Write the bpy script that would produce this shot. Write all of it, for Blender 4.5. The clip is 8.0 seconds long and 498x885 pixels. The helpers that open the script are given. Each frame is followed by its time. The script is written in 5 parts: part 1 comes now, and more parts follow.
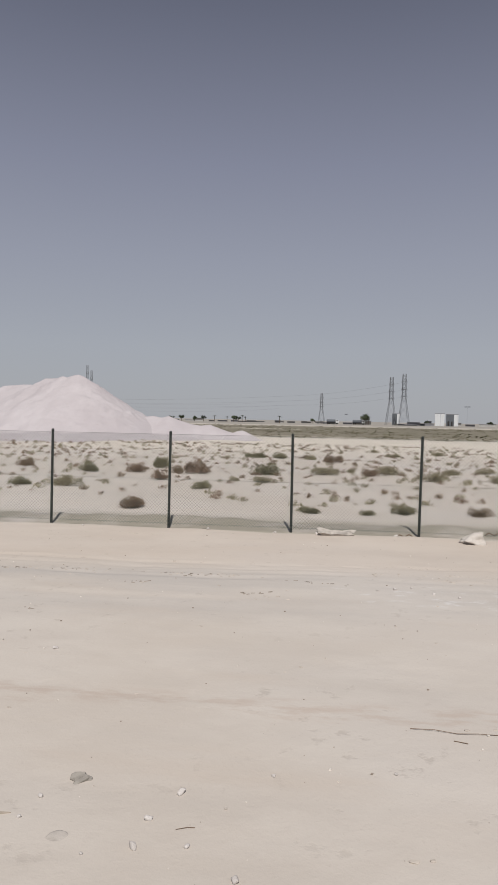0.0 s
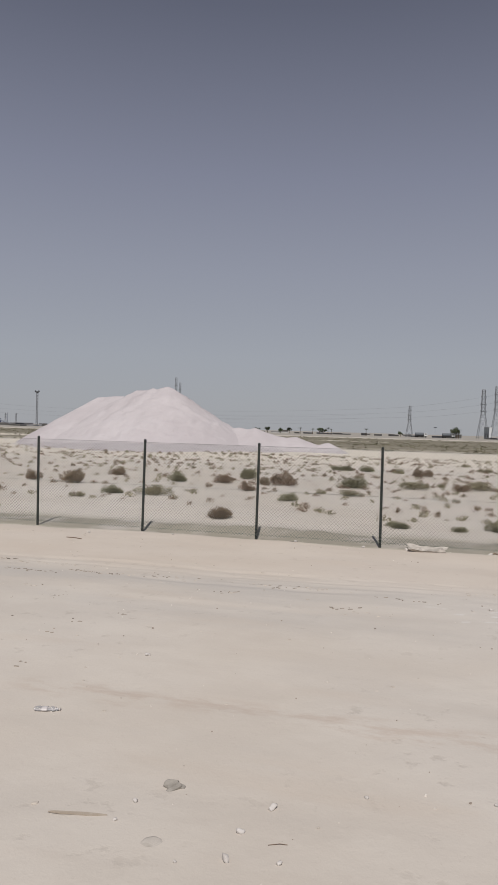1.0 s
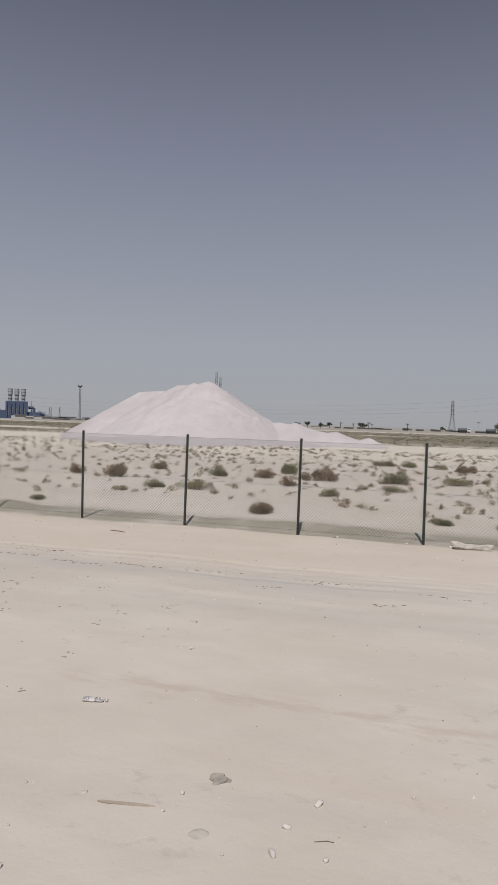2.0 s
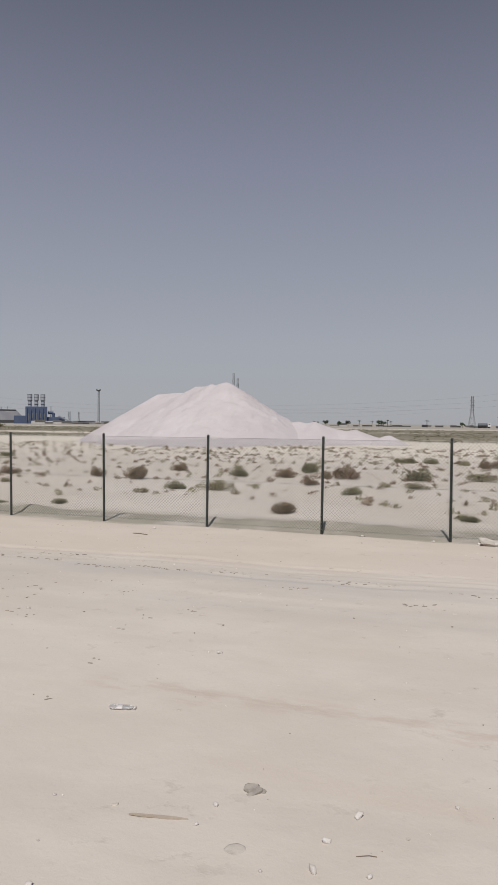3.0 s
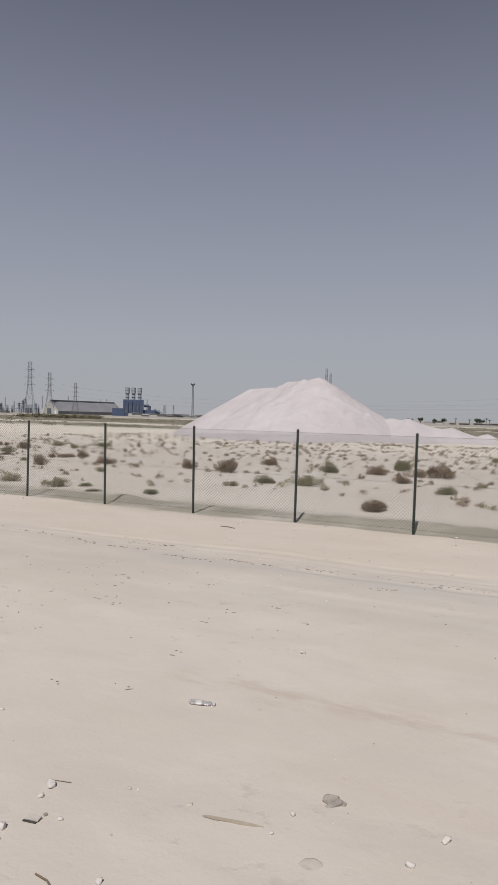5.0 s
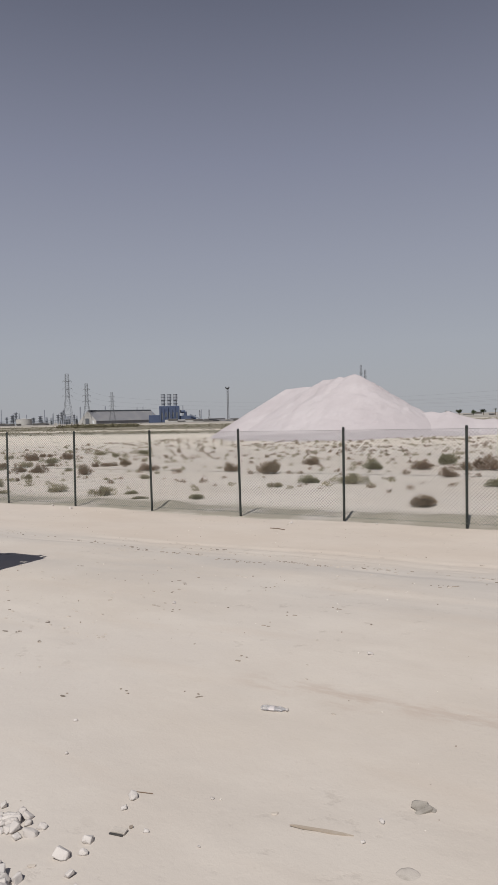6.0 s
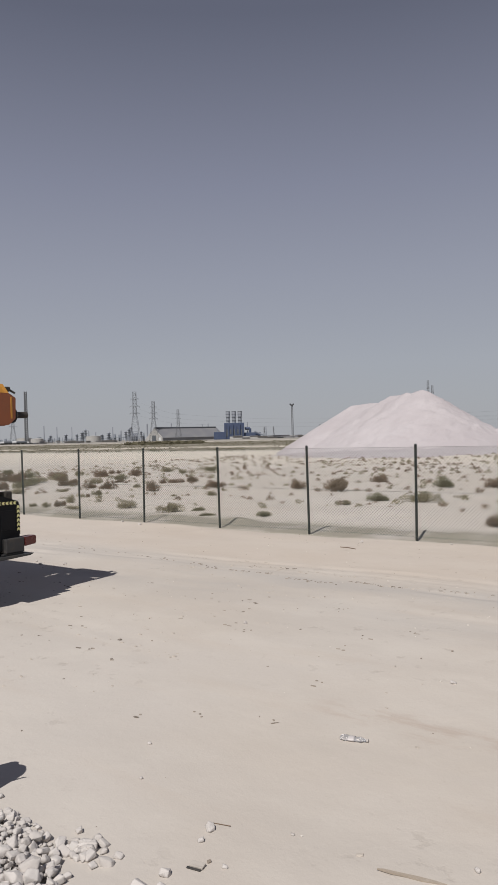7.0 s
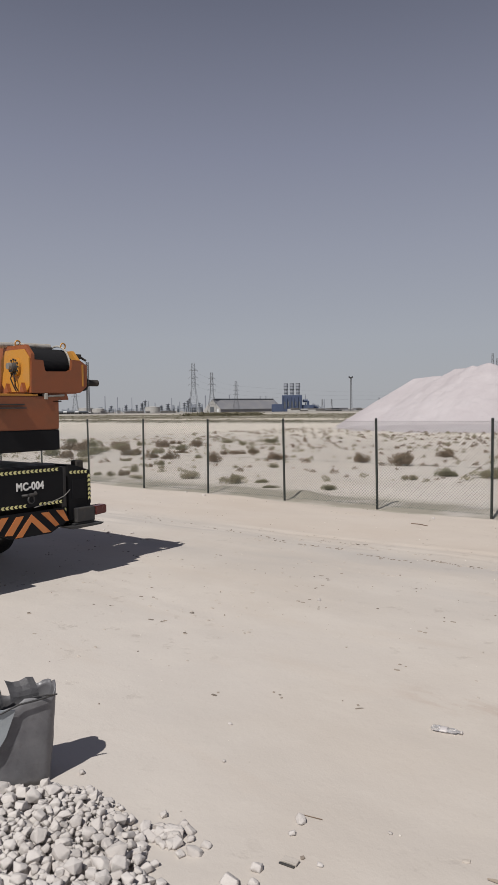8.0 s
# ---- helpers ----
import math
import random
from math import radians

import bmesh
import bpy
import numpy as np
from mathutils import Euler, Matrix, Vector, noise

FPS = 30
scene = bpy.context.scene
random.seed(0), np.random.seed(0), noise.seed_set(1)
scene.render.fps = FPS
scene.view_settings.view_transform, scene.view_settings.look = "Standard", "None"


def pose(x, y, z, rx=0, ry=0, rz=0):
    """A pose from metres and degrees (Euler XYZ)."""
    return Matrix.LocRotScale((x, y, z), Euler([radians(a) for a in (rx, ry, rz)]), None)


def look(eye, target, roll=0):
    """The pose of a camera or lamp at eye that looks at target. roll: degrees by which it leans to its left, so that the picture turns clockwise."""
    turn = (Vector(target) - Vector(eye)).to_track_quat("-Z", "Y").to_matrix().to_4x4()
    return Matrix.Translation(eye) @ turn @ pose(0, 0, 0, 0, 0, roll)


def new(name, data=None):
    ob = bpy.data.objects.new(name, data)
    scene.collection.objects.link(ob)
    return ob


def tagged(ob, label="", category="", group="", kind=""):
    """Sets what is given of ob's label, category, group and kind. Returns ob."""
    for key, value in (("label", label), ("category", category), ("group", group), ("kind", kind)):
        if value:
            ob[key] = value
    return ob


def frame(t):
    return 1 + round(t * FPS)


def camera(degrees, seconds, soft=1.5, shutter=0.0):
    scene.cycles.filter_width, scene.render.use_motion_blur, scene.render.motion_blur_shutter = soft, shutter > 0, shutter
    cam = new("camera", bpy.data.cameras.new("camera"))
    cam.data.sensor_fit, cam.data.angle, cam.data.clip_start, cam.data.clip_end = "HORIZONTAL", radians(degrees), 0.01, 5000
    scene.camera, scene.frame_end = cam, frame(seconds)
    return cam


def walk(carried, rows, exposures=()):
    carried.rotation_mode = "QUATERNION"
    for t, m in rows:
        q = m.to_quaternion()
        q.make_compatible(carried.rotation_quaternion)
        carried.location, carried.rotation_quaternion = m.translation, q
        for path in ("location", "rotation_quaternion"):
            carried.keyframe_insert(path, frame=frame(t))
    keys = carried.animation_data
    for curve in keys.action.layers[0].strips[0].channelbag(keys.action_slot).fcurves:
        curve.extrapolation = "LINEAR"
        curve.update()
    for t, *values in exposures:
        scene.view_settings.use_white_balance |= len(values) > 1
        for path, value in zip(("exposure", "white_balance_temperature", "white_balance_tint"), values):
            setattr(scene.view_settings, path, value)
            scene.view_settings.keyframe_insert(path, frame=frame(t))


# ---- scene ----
cam = camera(39.6, 8.0, soft=1.0)
PATH = [
    (0, (-0.013, 0.061, 2.192), (-0.255, 2.045, 2.125), 1.1),
    (0.5, (-0.042, 0.043, 2.2), (-0.437, 2.004, 2.165), 1.1),
    (1, (-0.076, 0.056, 2.197), (-0.561, 1.996, 2.159), 1.6),
    (1.5, (-0.087, 0.043, 2.201), (-0.633, 1.966, 2.162), 2.0),
    (1.7, (-0.103, 0.029, 2.211), (-0.681, 1.943, 2.155), 2.0),
    (2.8, (-0.191, 0.153, 2.188), (-0.816, 2.051, 2.134), 1.1),
    (3, (-0.22, 0.176, 2.186), (-0.866, 2.068, 2.129), 0.5),
    (3.5, (-0.214, 0.206, 2.193), (-0.924, 2.074, 2.102), -0.8),
    (4, (-0.219, 0.294, 2.178), (-1.113, 2.081, 2.117), -1.4),
    (4.2, (-0.235, 0.357, 2.155), (-1.152, 2.133, 2.082), -1.4),
    (5.3, (-0.273, 0.361, 2.168), (-1.168, 2.148, 2.097), 2.5),
    (5.5, (-0.325, 0.361, 2.157), (-1.252, 2.132, 2.093), 2.2),
    (6, (-0.444, 0.349, 2.161), (-1.427, 2.09, 2.09), -1.4),
    (6.5, (-0.51, 0.346, 2.163), (-1.491, 2.087, 2.085), -0.4),
    (7, (-0.594, 0.421, 2.164), (-1.734, 2.065, 2.146), -1.5),
    (7.5, (-0.759, 0.502, 2.167), (-2.018, 2.054, 2.072), 1.3),
    (8, (-0.938, 0.532, 2.148), (-2.209, 2.073, 2.053), -0.8),
]
walk(cam, [(t, look(eye, target, roll)) for t, eye, target, roll in PATH], [(0.0, 0.0), (0.6, -0.01), (1.0, -0.09), (1.6, -0.09), (3.0, -0.01), (6.5, -0.01), (7.0, -0.01), (7.5, 0.01), (8.0, -0.02)])

# ---- world and sun ----
SUN_EL, SUN_SHADOW = radians(53.0), Vector((-0.163, 1.0, 0.0)).normalized()
world = bpy.data.worlds.new("sky")
scene.world = world
world.use_nodes = True
wn, wl = world.node_tree.nodes, world.node_tree.links
sky = wn.new("ShaderNodeTexSky")
sky.sky_type, sky.sun_disc = "NISHITA", False
sky.sun_elevation = SUN_EL
sky.sun_rotation = math.atan2(-SUN_SHADOW.x, -SUN_SHADOW.y)
sky.air_density, sky.dust_density, sky.ozone_density = 1.0, 1.0, 2.0
# haze: a grey gradient from the bright horizon to the deep zenith covers most of the clear sky
aim = wn.new("ShaderNodeTexCoord")
up = wn.new("ShaderNodeSeparateXYZ")
wl.new(aim.outputs["Generated"], up.inputs[0])
haze = wn.new("ShaderNodeValToRGB")
stops = [(0.0, (0.372, 0.382, 0.410)), (0.10, (0.360, 0.376, 0.418)), (0.22, (0.299, 0.313, 0.376)), (0.34, (0.229, 0.241, 0.312)), (0.52, (0.122, 0.130, 0.176)), (1.0, (0.065, 0.070, 0.105))]
for k, (at_, c_) in enumerate(stops):
    e_ = haze.color_ramp.elements[k] if k < 2 else haze.color_ramp.elements.new(at_)
    e_.position, e_.color = at_, (*c_, 1)
wl.new(up.outputs["Z"], haze.inputs["Fac"])
scaled = wn.new("ShaderNodeVectorMath")
scaled.operation = "SCALE"
scaled.inputs["Scale"].default_value = 10.0
wl.new(haze.outputs["Color"], scaled.inputs[0])
blend = wn.new("ShaderNodeMix")
blend.data_type = "RGBA"
blend.inputs[0].default_value = 0.94
wl.new(sky.outputs["Color"], blend.inputs[6])
wl.new(scaled.outputs[0], blend.inputs[7])
wl.new(blend.outputs[2], wn["Background"].inputs["Color"])
wn["Background"].inputs["Strength"].default_value = 0.1
sun = new("sun", bpy.data.lights.new("sun", "SUN"))
sun.data.energy, sun.data.angle, sun.data.color = 4.3, radians(0.55), (1.0, 0.965, 0.92)
down = Vector((SUN_SHADOW.x * math.cos(SUN_EL), SUN_SHADOW.y * math.cos(SUN_EL), -math.sin(SUN_EL)))
sun.matrix_world = look((20, -40, 60), Vector((20, -40, 60)) + down)


# ---- materials ----
class Mat:
    """A small builder for node materials."""

    def __init__(self, name, rough=0.8, metal=0.0):
        self.m = bpy.data.materials.new(name)
        self.m.use_nodes = True
        self.n, self.l = self.m.node_tree.nodes, self.m.node_tree.links
        self.b = self.n["Principled BSDF"]
        self.b.inputs["Roughness"].default_value = rough
        self.b.inputs["Metallic"].default_value = metal
        self.geo = self.n.new("ShaderNodeNewGeometry")
        self.obj = self.n.new("ShaderNodeTexCoord")

    def link(self, a, b):
        self.l.new(a, b)

    def coords(self, local, stretch=(1, 1, 1), turn=0.0):
        mp = self.n.new("ShaderNodeMapping")
        mp.inputs["Scale"].default_value = stretch
        mp.inputs["Rotation"].default_value = (0, 0, turn)
        self.link(self.obj.outputs["Object"] if local else self.geo.outputs["Position"], mp.inputs["Vector"])
        return mp.outputs["Vector"]

    def noise(self, scale, detail=4.0, rough=0.55, local=False, stretch=(1, 1, 1), turn=0.0):
        t = self.n.new("ShaderNodeTexNoise")
        t.inputs["Scale"].default_value, t.inputs["Detail"].default_value, t.inputs["Roughness"].default_value = scale, detail, rough
        self.link(self.coords(local, stretch, turn), t.inputs["Vector"])
        return t.outputs["Fac"]

    def ramp(self, fac, lo, hi):
        r = self.n.new("ShaderNodeMapRange")
        r.interpolation_type = "SMOOTHSTEP"
        r.inputs["From Min"].default_value, r.inputs["From Max"].default_value = lo, hi
        self.link(fac, r.inputs["Value"])
        return r.outputs["Result"]

    def mul(self, a, b):
        m = self.n.new("ShaderNodeMath")
        m.operation = "MULTIPLY"
        self.link(a, m.inputs[0])
        if isinstance(b, (int, float)):
            m.inputs[1].default_value = b
        else:
            self.link(b, m.inputs[1])
        return m.outputs[0]

    def mix(self, fac, a, b):
        m = self.n.new("ShaderNodeMix")
        m.data_type = "RGBA"
        if isinstance(fac, (int, float)):
            m.inputs[0].default_value = fac
        else:
            self.link(fac, m.inputs[0])
        for k, c in ((6, a), (7, b)):
            if isinstance(c, tuple):
                m.inputs[k].default_value = (*c, 1)
            else:
                self.link(c, m.inputs[k])
        return m.outputs[2]

    def colour(self, c):
        if isinstance(c, tuple):
            self.b.inputs["Base Color"].default_value = (*c, 1)
        else:
            self.link(c, self.b.inputs["Base Color"])
        return self

    def roughness(self, fac, lo, hi):
        r = self.n.new("ShaderNodeMapRange")
        r.inputs["To Min"].default_value, r.inputs["To Max"].default_value = lo, hi
        self.link(fac, r.inputs["Value"])
        self.link(r.outputs["Result"], self.b.inputs["Roughness"])
        return self

    def bump(self, fac, strength, distance=0.02):
        bm_ = self.n.new("ShaderNodeBump")
        bm_.inputs["Strength"].default_value, bm_.inputs["Distance"].default_value = strength, distance
        self.link(fac, bm_.inputs["Height"])
        self.link(bm_.outputs["Normal"], self.b.inputs["Normal"])
        return self

    def xyz(self):
        s_ = self.n.new("ShaderNodeSeparateXYZ")
        self.link(self.geo.outputs["Position"], s_.inputs[0])
        return s_.outputs

    def random(self):
        return self.n.new("ShaderNodeObjectInfo").outputs["Random"]

    def island(self):
        return self.geo.outputs["Random Per Island"]


def worn(name, base, dirt, rough=0.5, metal=0.0, scale=6.0, amount=0.6, bump=0.15, local=True):
    """A painted or bare surface with dust patches and fine grain."""
    m = Mat(name, rough, metal)
    patch = m.ramp(m.noise(scale, 5, 0.6, local), 0.42, 0.75)
    fine = m.noise(scale * 14, 3, 0.6, local)
    c = m.mix(m.mul(patch, amount), base, dirt)
    c = m.mix(m.mul(fine, 0.18), c, tuple(0.55 * v for v in base))
    m.colour(c).roughness(patch, rough, min(1.0, rough + 0.25))
    if bump:
        m.bump(fine, bump, 0.004)
    return m.m


def ground_material():
    m = Mat("sand_ground", 0.93)
    wide = m.noise(0.16, 5, 0.55)
    streak = m.noise(0.5, 5, 0.6, stretch=(0.22, 1.0, 1.0), turn=radians(-4))
    streak2 = m.noise(1.6, 4, 0.6, stretch=(0.16, 1.0, 1.0), turn=radians(3))
    grain = m.noise(38, 4, 0.7)
    clod = m.noise(7, 5, 0.65)
    c = m.mix(m.ramp(wide, 0.35, 0.65), (0.466, 0.414, 0.362), (0.490, 0.449, 0.410))
    c = m.mix(m.mul(m.ramp(streak, 0.44, 0.72), 0.6), c, (0.412, 0.374, 0.338))
    c = m.mix(m.mul(m.ramp(streak2, 0.53, 0.80), 0.36), c, (0.452, 0.375, 0.308))
    mottle = m.noise(1.1, 4, 0.6, stretch=(0.6, 1.0, 1.0), turn=radians(8))
    c = m.mix(m.mul(m.ramp(mottle, 0.42, 0.66), 0.35), c, (0.54, 0.495, 0.445))
    c = m.mix(m.mul(m.ramp(clod, 0.6, 0.8), 0.28), c, (0.56, 0.52, 0.47))
    c = m.mix(m.mul(m.ramp(grain, 0.55, 0.9), 0.35), c, (0.30, 0.25, 0.20))
    # shallow dents; the shade inside them is also mixed into the colour
    dents = m.ramp(m.noise(4.4, 5, 0.6), 0.585, 0.69)
    where = m.ramp(m.noise(0.33, 3, 0.5), 0.42, 0.6)
    c = m.mix(m.mul(m.mul(dents, where), 0.32), c, (0.28, 0.24, 0.205))
    x, y, z = m.xyz()
    warm = m.mul(m.ramp(y, 9.6, 10.8), m.ramp(y, 13.6, 13.2))
    c = m.mix(m.mul(warm, 0.30), c, (0.495, 0.405, 0.330))
    # faint reddish wheel streak across the near sand
    wander = m.n.new("ShaderNodeMath")
    wander.operation = "MULTIPLY_ADD"
    m.link(m.noise(0.9, 3, 0.5), wander.inputs[0])
    wander.inputs[1].default_value = 0.5
    m.link(y, wander.inputs[2])
    lane = m.mul(m.mul(m.ramp(wander.outputs[0], 5.28, 5.44), m.ramp(wander.outputs[0], 5.76, 5.58)), m.mul(m.ramp(x, -3.6, -3.0), m.ramp(m.noise(5.0, 4, 0.65, stretch=(0.5, 1.6, 1.0)), 0.42, 0.64)))
    c = m.mix(m.mul(lane, 0.5), c, (0.395, 0.315, 0.262))
    # compacted grey track that runs along the fence
    track = m.mul(m.ramp(y, 7.2, 8.6), m.ramp(y, 10.6, 9.2))
    c = m.mix(m.mul(m.mul(track, m.ramp(streak, 0.34, 0.64)), 0.7), c, (0.385, 0.358, 0.335))
    # whitish salt blotches on the track
    salt = m.mul(m.mul(m.ramp(y, 8.3, 8.6), m.ramp(y, 9.5, 9.2)), m.ramp(x, -0.6, 0.8))
    c = m.mix(m.mul(m.mul(salt, m.ramp(m.noise(4.2, 5, 0.65, stretch=(0.6, 1.0, 1.0)), 0.52, 0.68)), 0.6), c, (0.60, 0.585, 0.575))
    # band behind the fence: grey mound soil, with the mesh's shadow tinted in
    strip = m.mul(m.ramp(y, 13.24, 13.44), m.ramp(y, 16.2, 14.9))
    c = m.mix(m.mul(m.mul(strip, m.ramp(m.noise(0.7, 4, 0.6), 0.3, 0.55)), 0.8), c, (0.30, 0.275, 0.215))
    # paler soil beyond, scrub soil far off
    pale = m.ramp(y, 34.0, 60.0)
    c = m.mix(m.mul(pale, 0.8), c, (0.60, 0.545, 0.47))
    band = m.mul(m.ramp(y, 78.0, 104.0), m.ramp(y, 300.0, 235.0))
    c = m.mix(m.mul(m.ramp(y, 265.0, 330.0), 0.85), c, (0.23, 0.212, 0.187))
    bare = m.mul(m.mul(m.ramp(y, 111.0, 114.0), m.ramp(y, 134.0, 129.0)), m.ramp(x, -45.0, -60.0))
    cover = m.ramp(m.noise(0.05, 6, 0.65, stretch=(0.35, 1.0, 1.0)), 0.29, 0.42)
    c = m.mix(m.mul(m.mul(band, cover), 0.94), c, (0.138, 0.122, 0.082))
    c = m.mix(m.mul(bare, 0.8), c, (0.56, 0.51, 0.44))
    m.colour(c)
    hgt = m.n.new("ShaderNodeMath")
    hgt.operation = "ADD"
    low = m.n.new("ShaderNodeMath")
    low.operation = "SUBTRACT"
    m.link(clod, low.inputs[0])
    m.link(m.mul(m.mul(dents, where), 0.6), low.inputs[1])
    m.link(m.mul(grain, 0.18), hgt.inputs[0])
    m.link(low.outputs[0], hgt.inputs[1])
    m.bump(hgt.outputs[0], 0.19, 0.03)
    return m.m


def leafy(name, a, b, c):
    m = Mat(name, 0.85)
    col = m.mix(m.island(), a, b)
    col = m.mix(m.mul(m.ramp(m.random(), 0.3, 1.0), 0.5), col, c)
    m.colour(col)
    return m.m


def salt_material():
    m = Mat("pale_mineral", 0.9)
    c = m.mix(m.ramp(m.noise(0.22, 6, 0.6), 0.35, 0.7), (0.405, 0.368, 0.378), (0.455, 0.42, 0.43))
    c = m.mix(m.mul(m.ramp(m.noise(0.8, 5, 0.7, stretch=(1, 1, 0.25)), 0.5, 0.75), 0.35), c, (0.37, 0.335, 0.345))
    c = m.mix(m.mul(m.ramp(m.noise(3.0, 3), 0.66, 0.76), 0.5), c, (0.33, 0.30, 0.295))
    m.colour(c).bump(m.noise(2.2, 6, 0.7), 0.5, 0.25)
    return m.m


M_GROUND = ground_material()
M_SALT = salt_material()
M_POST = worn("green_black_coating", (0.012, 0.016, 0.015), (0.08, 0.078, 0.07), 0.55, 0.0, 9.0, 0.35)
M_WIRE = worn("grey_green_wire", (0.115, 0.135, 0.12), (0.2, 0.19, 0.16), 0.55, 0.2, 9.0, 0.5, 0.0)
M_BROWN = leafy("dry_brown_scrub", (0.155, 0.10, 0.068), (0.23, 0.155, 0.105), (0.165, 0.13, 0.08))
M_OLIVE = leafy("olive_scrub", (0.20, 0.175, 0.11), (0.30, 0.26, 0.17), (0.17, 0.155, 0.085))
M_GREEN = leafy("green_scrub", (0.15, 0.142, 0.082), (0.23, 0.208, 0.128), (0.165, 0.145, 0.085))
M_TWIG = worn("dry_twig", (0.16, 0.11, 0.075), (0.25, 0.2, 0.15), 0.9)


# ---- mesh helpers ----
def lattice(ix, iy, seed):
    v = np.sin(ix * 127.1 + iy * 311.7 + seed * 74.7) * 43758.5453
    return v - np.floor(v)


def field(x, y, size, seed=0, octaves=4):
    """Smooth fractal height noise, about -1 to 1."""
    total, amp = np.zeros_like(x, dtype=float), 1.0
    for o in range(octaves):
        u, v = x / size * 2 ** o, y / size * 2 ** o
        iu, iv = np.floor(u), np.floor(v)
        fu, fv = u - iu, v - iv
        fu, fv = fu * fu * (3 - 2 * fu), fv * fv * (3 - 2 * fv)
        a, b = lattice(iu, iv, seed + o), lattice(iu + 1, iv, seed + o)
        c, d = lattice(iu, iv + 1, seed + o), lattice(iu + 1, iv + 1, seed + o)
        total += amp * ((a * (1 - fu) + b * fu) * (1 - fv) + (c * (1 - fu) + d * fu) * fv - 0.5) * 2
        amp *= 0.5
    return total / 1.6


def ease(a, b, v):
    t = np.clip((v - a) / (b - a), 0, 1)
    return t * t * (3 - 2 * t)


def mesh_of(name, verts, faces, material, smooth=False):
    me = bpy.data.meshes.new(name)
    me.from_pydata([tuple(v) for v in verts], [], [tuple(f) for f in faces])
    me.materials.append(material)
    if smooth:
        me.polygons.foreach_set("use_smooth", [True] * len(me.polygons))
    me.update()
    return me


def mesh_from(name, bm, material, smooth=False):
    me = bpy.data.meshes.new(name)
    bmesh.ops.recalc_face_normals(bm, faces=bm.faces)
    bm.to_mesh(me)
    bm.free()
    me.materials.append(material)
    if smooth:
        me.polygons.foreach_set("use_smooth", [True] * len(me.polygons))
    return me


def part(name, bm, material, parent, label="", smooth=False):
    ob = new(name, bm if isinstance(bm, bpy.types.Mesh) else mesh_from(name, bm, material, smooth))
    ob.parent = parent
    return tagged(ob, label)


def thing(name, label, category, m=Matrix.Identity(4), group="", kind=""):
    ob = new(name)
    ob.empty_display_size = 0.2
    ob.matrix_world = m
    return tagged(ob, label, category, group, kind)


def box(bm, lo, hi, bevel=0.0, m=Matrix.Identity(4)):
    lo, hi = Vector(lo), Vector(hi)
    r = bmesh.ops.create_cube(bm, size=1.0, matrix=m @ Matrix.Translation((lo + hi) / 2) @ Matrix.Diagonal((*(hi - lo), 1)))
    if bevel:
        edges = {e for v in r["verts"] for e in v.link_edges}
        bmesh.ops.bevel(bm, geom=list(edges), offset=bevel, segments=2, affect="EDGES", profile=0.5)
    return bm


def rod(bm, a, b, r1, r2=None, sides=8, caps=True):
    a, b = Vector(a), Vector(b)
    d = b - a
    m = Matrix.Translation((a + b) / 2) @ d.to_track_quat("Z", "Y").to_matrix().to_4x4()
    bmesh.ops.create_cone(bm, cap_ends=caps, segments=sides, radius1=r1, radius2=r1 if r2 is None else r2, depth=d.length, matrix=m)
    return bm


def prism(bm, outline, axis, a, b, bevel=0.0):
    """A polygon (pairs) pushed along one axis from a to b."""
    def at(p, k):
        q = list(p)
        q.insert("xyz".index(axis), k)
        return q
    v1 = [bm.verts.new(at(p, a)) for p in outline]
    v2 = [bm.verts.new(at(p, b)) for p in outline]
    fs = [bm.faces.new(v1), bm.faces.new(v2[::-1])]
    n = len(outline)
    for i in range(n):
        fs.append(bm.faces.new((v1[i], v2[i], v2[(i + 1) % n], v1[(i + 1) % n])))
    if bevel:
        edges = {e for f in fs for e in f.edges}
        bmesh.ops.bevel(bm, geom=list(edges), offset=bevel, segments=2, affect="EDGES")
    return bm


B = bmesh.new

# ---- ground ----
FENCE_Y = 13.82


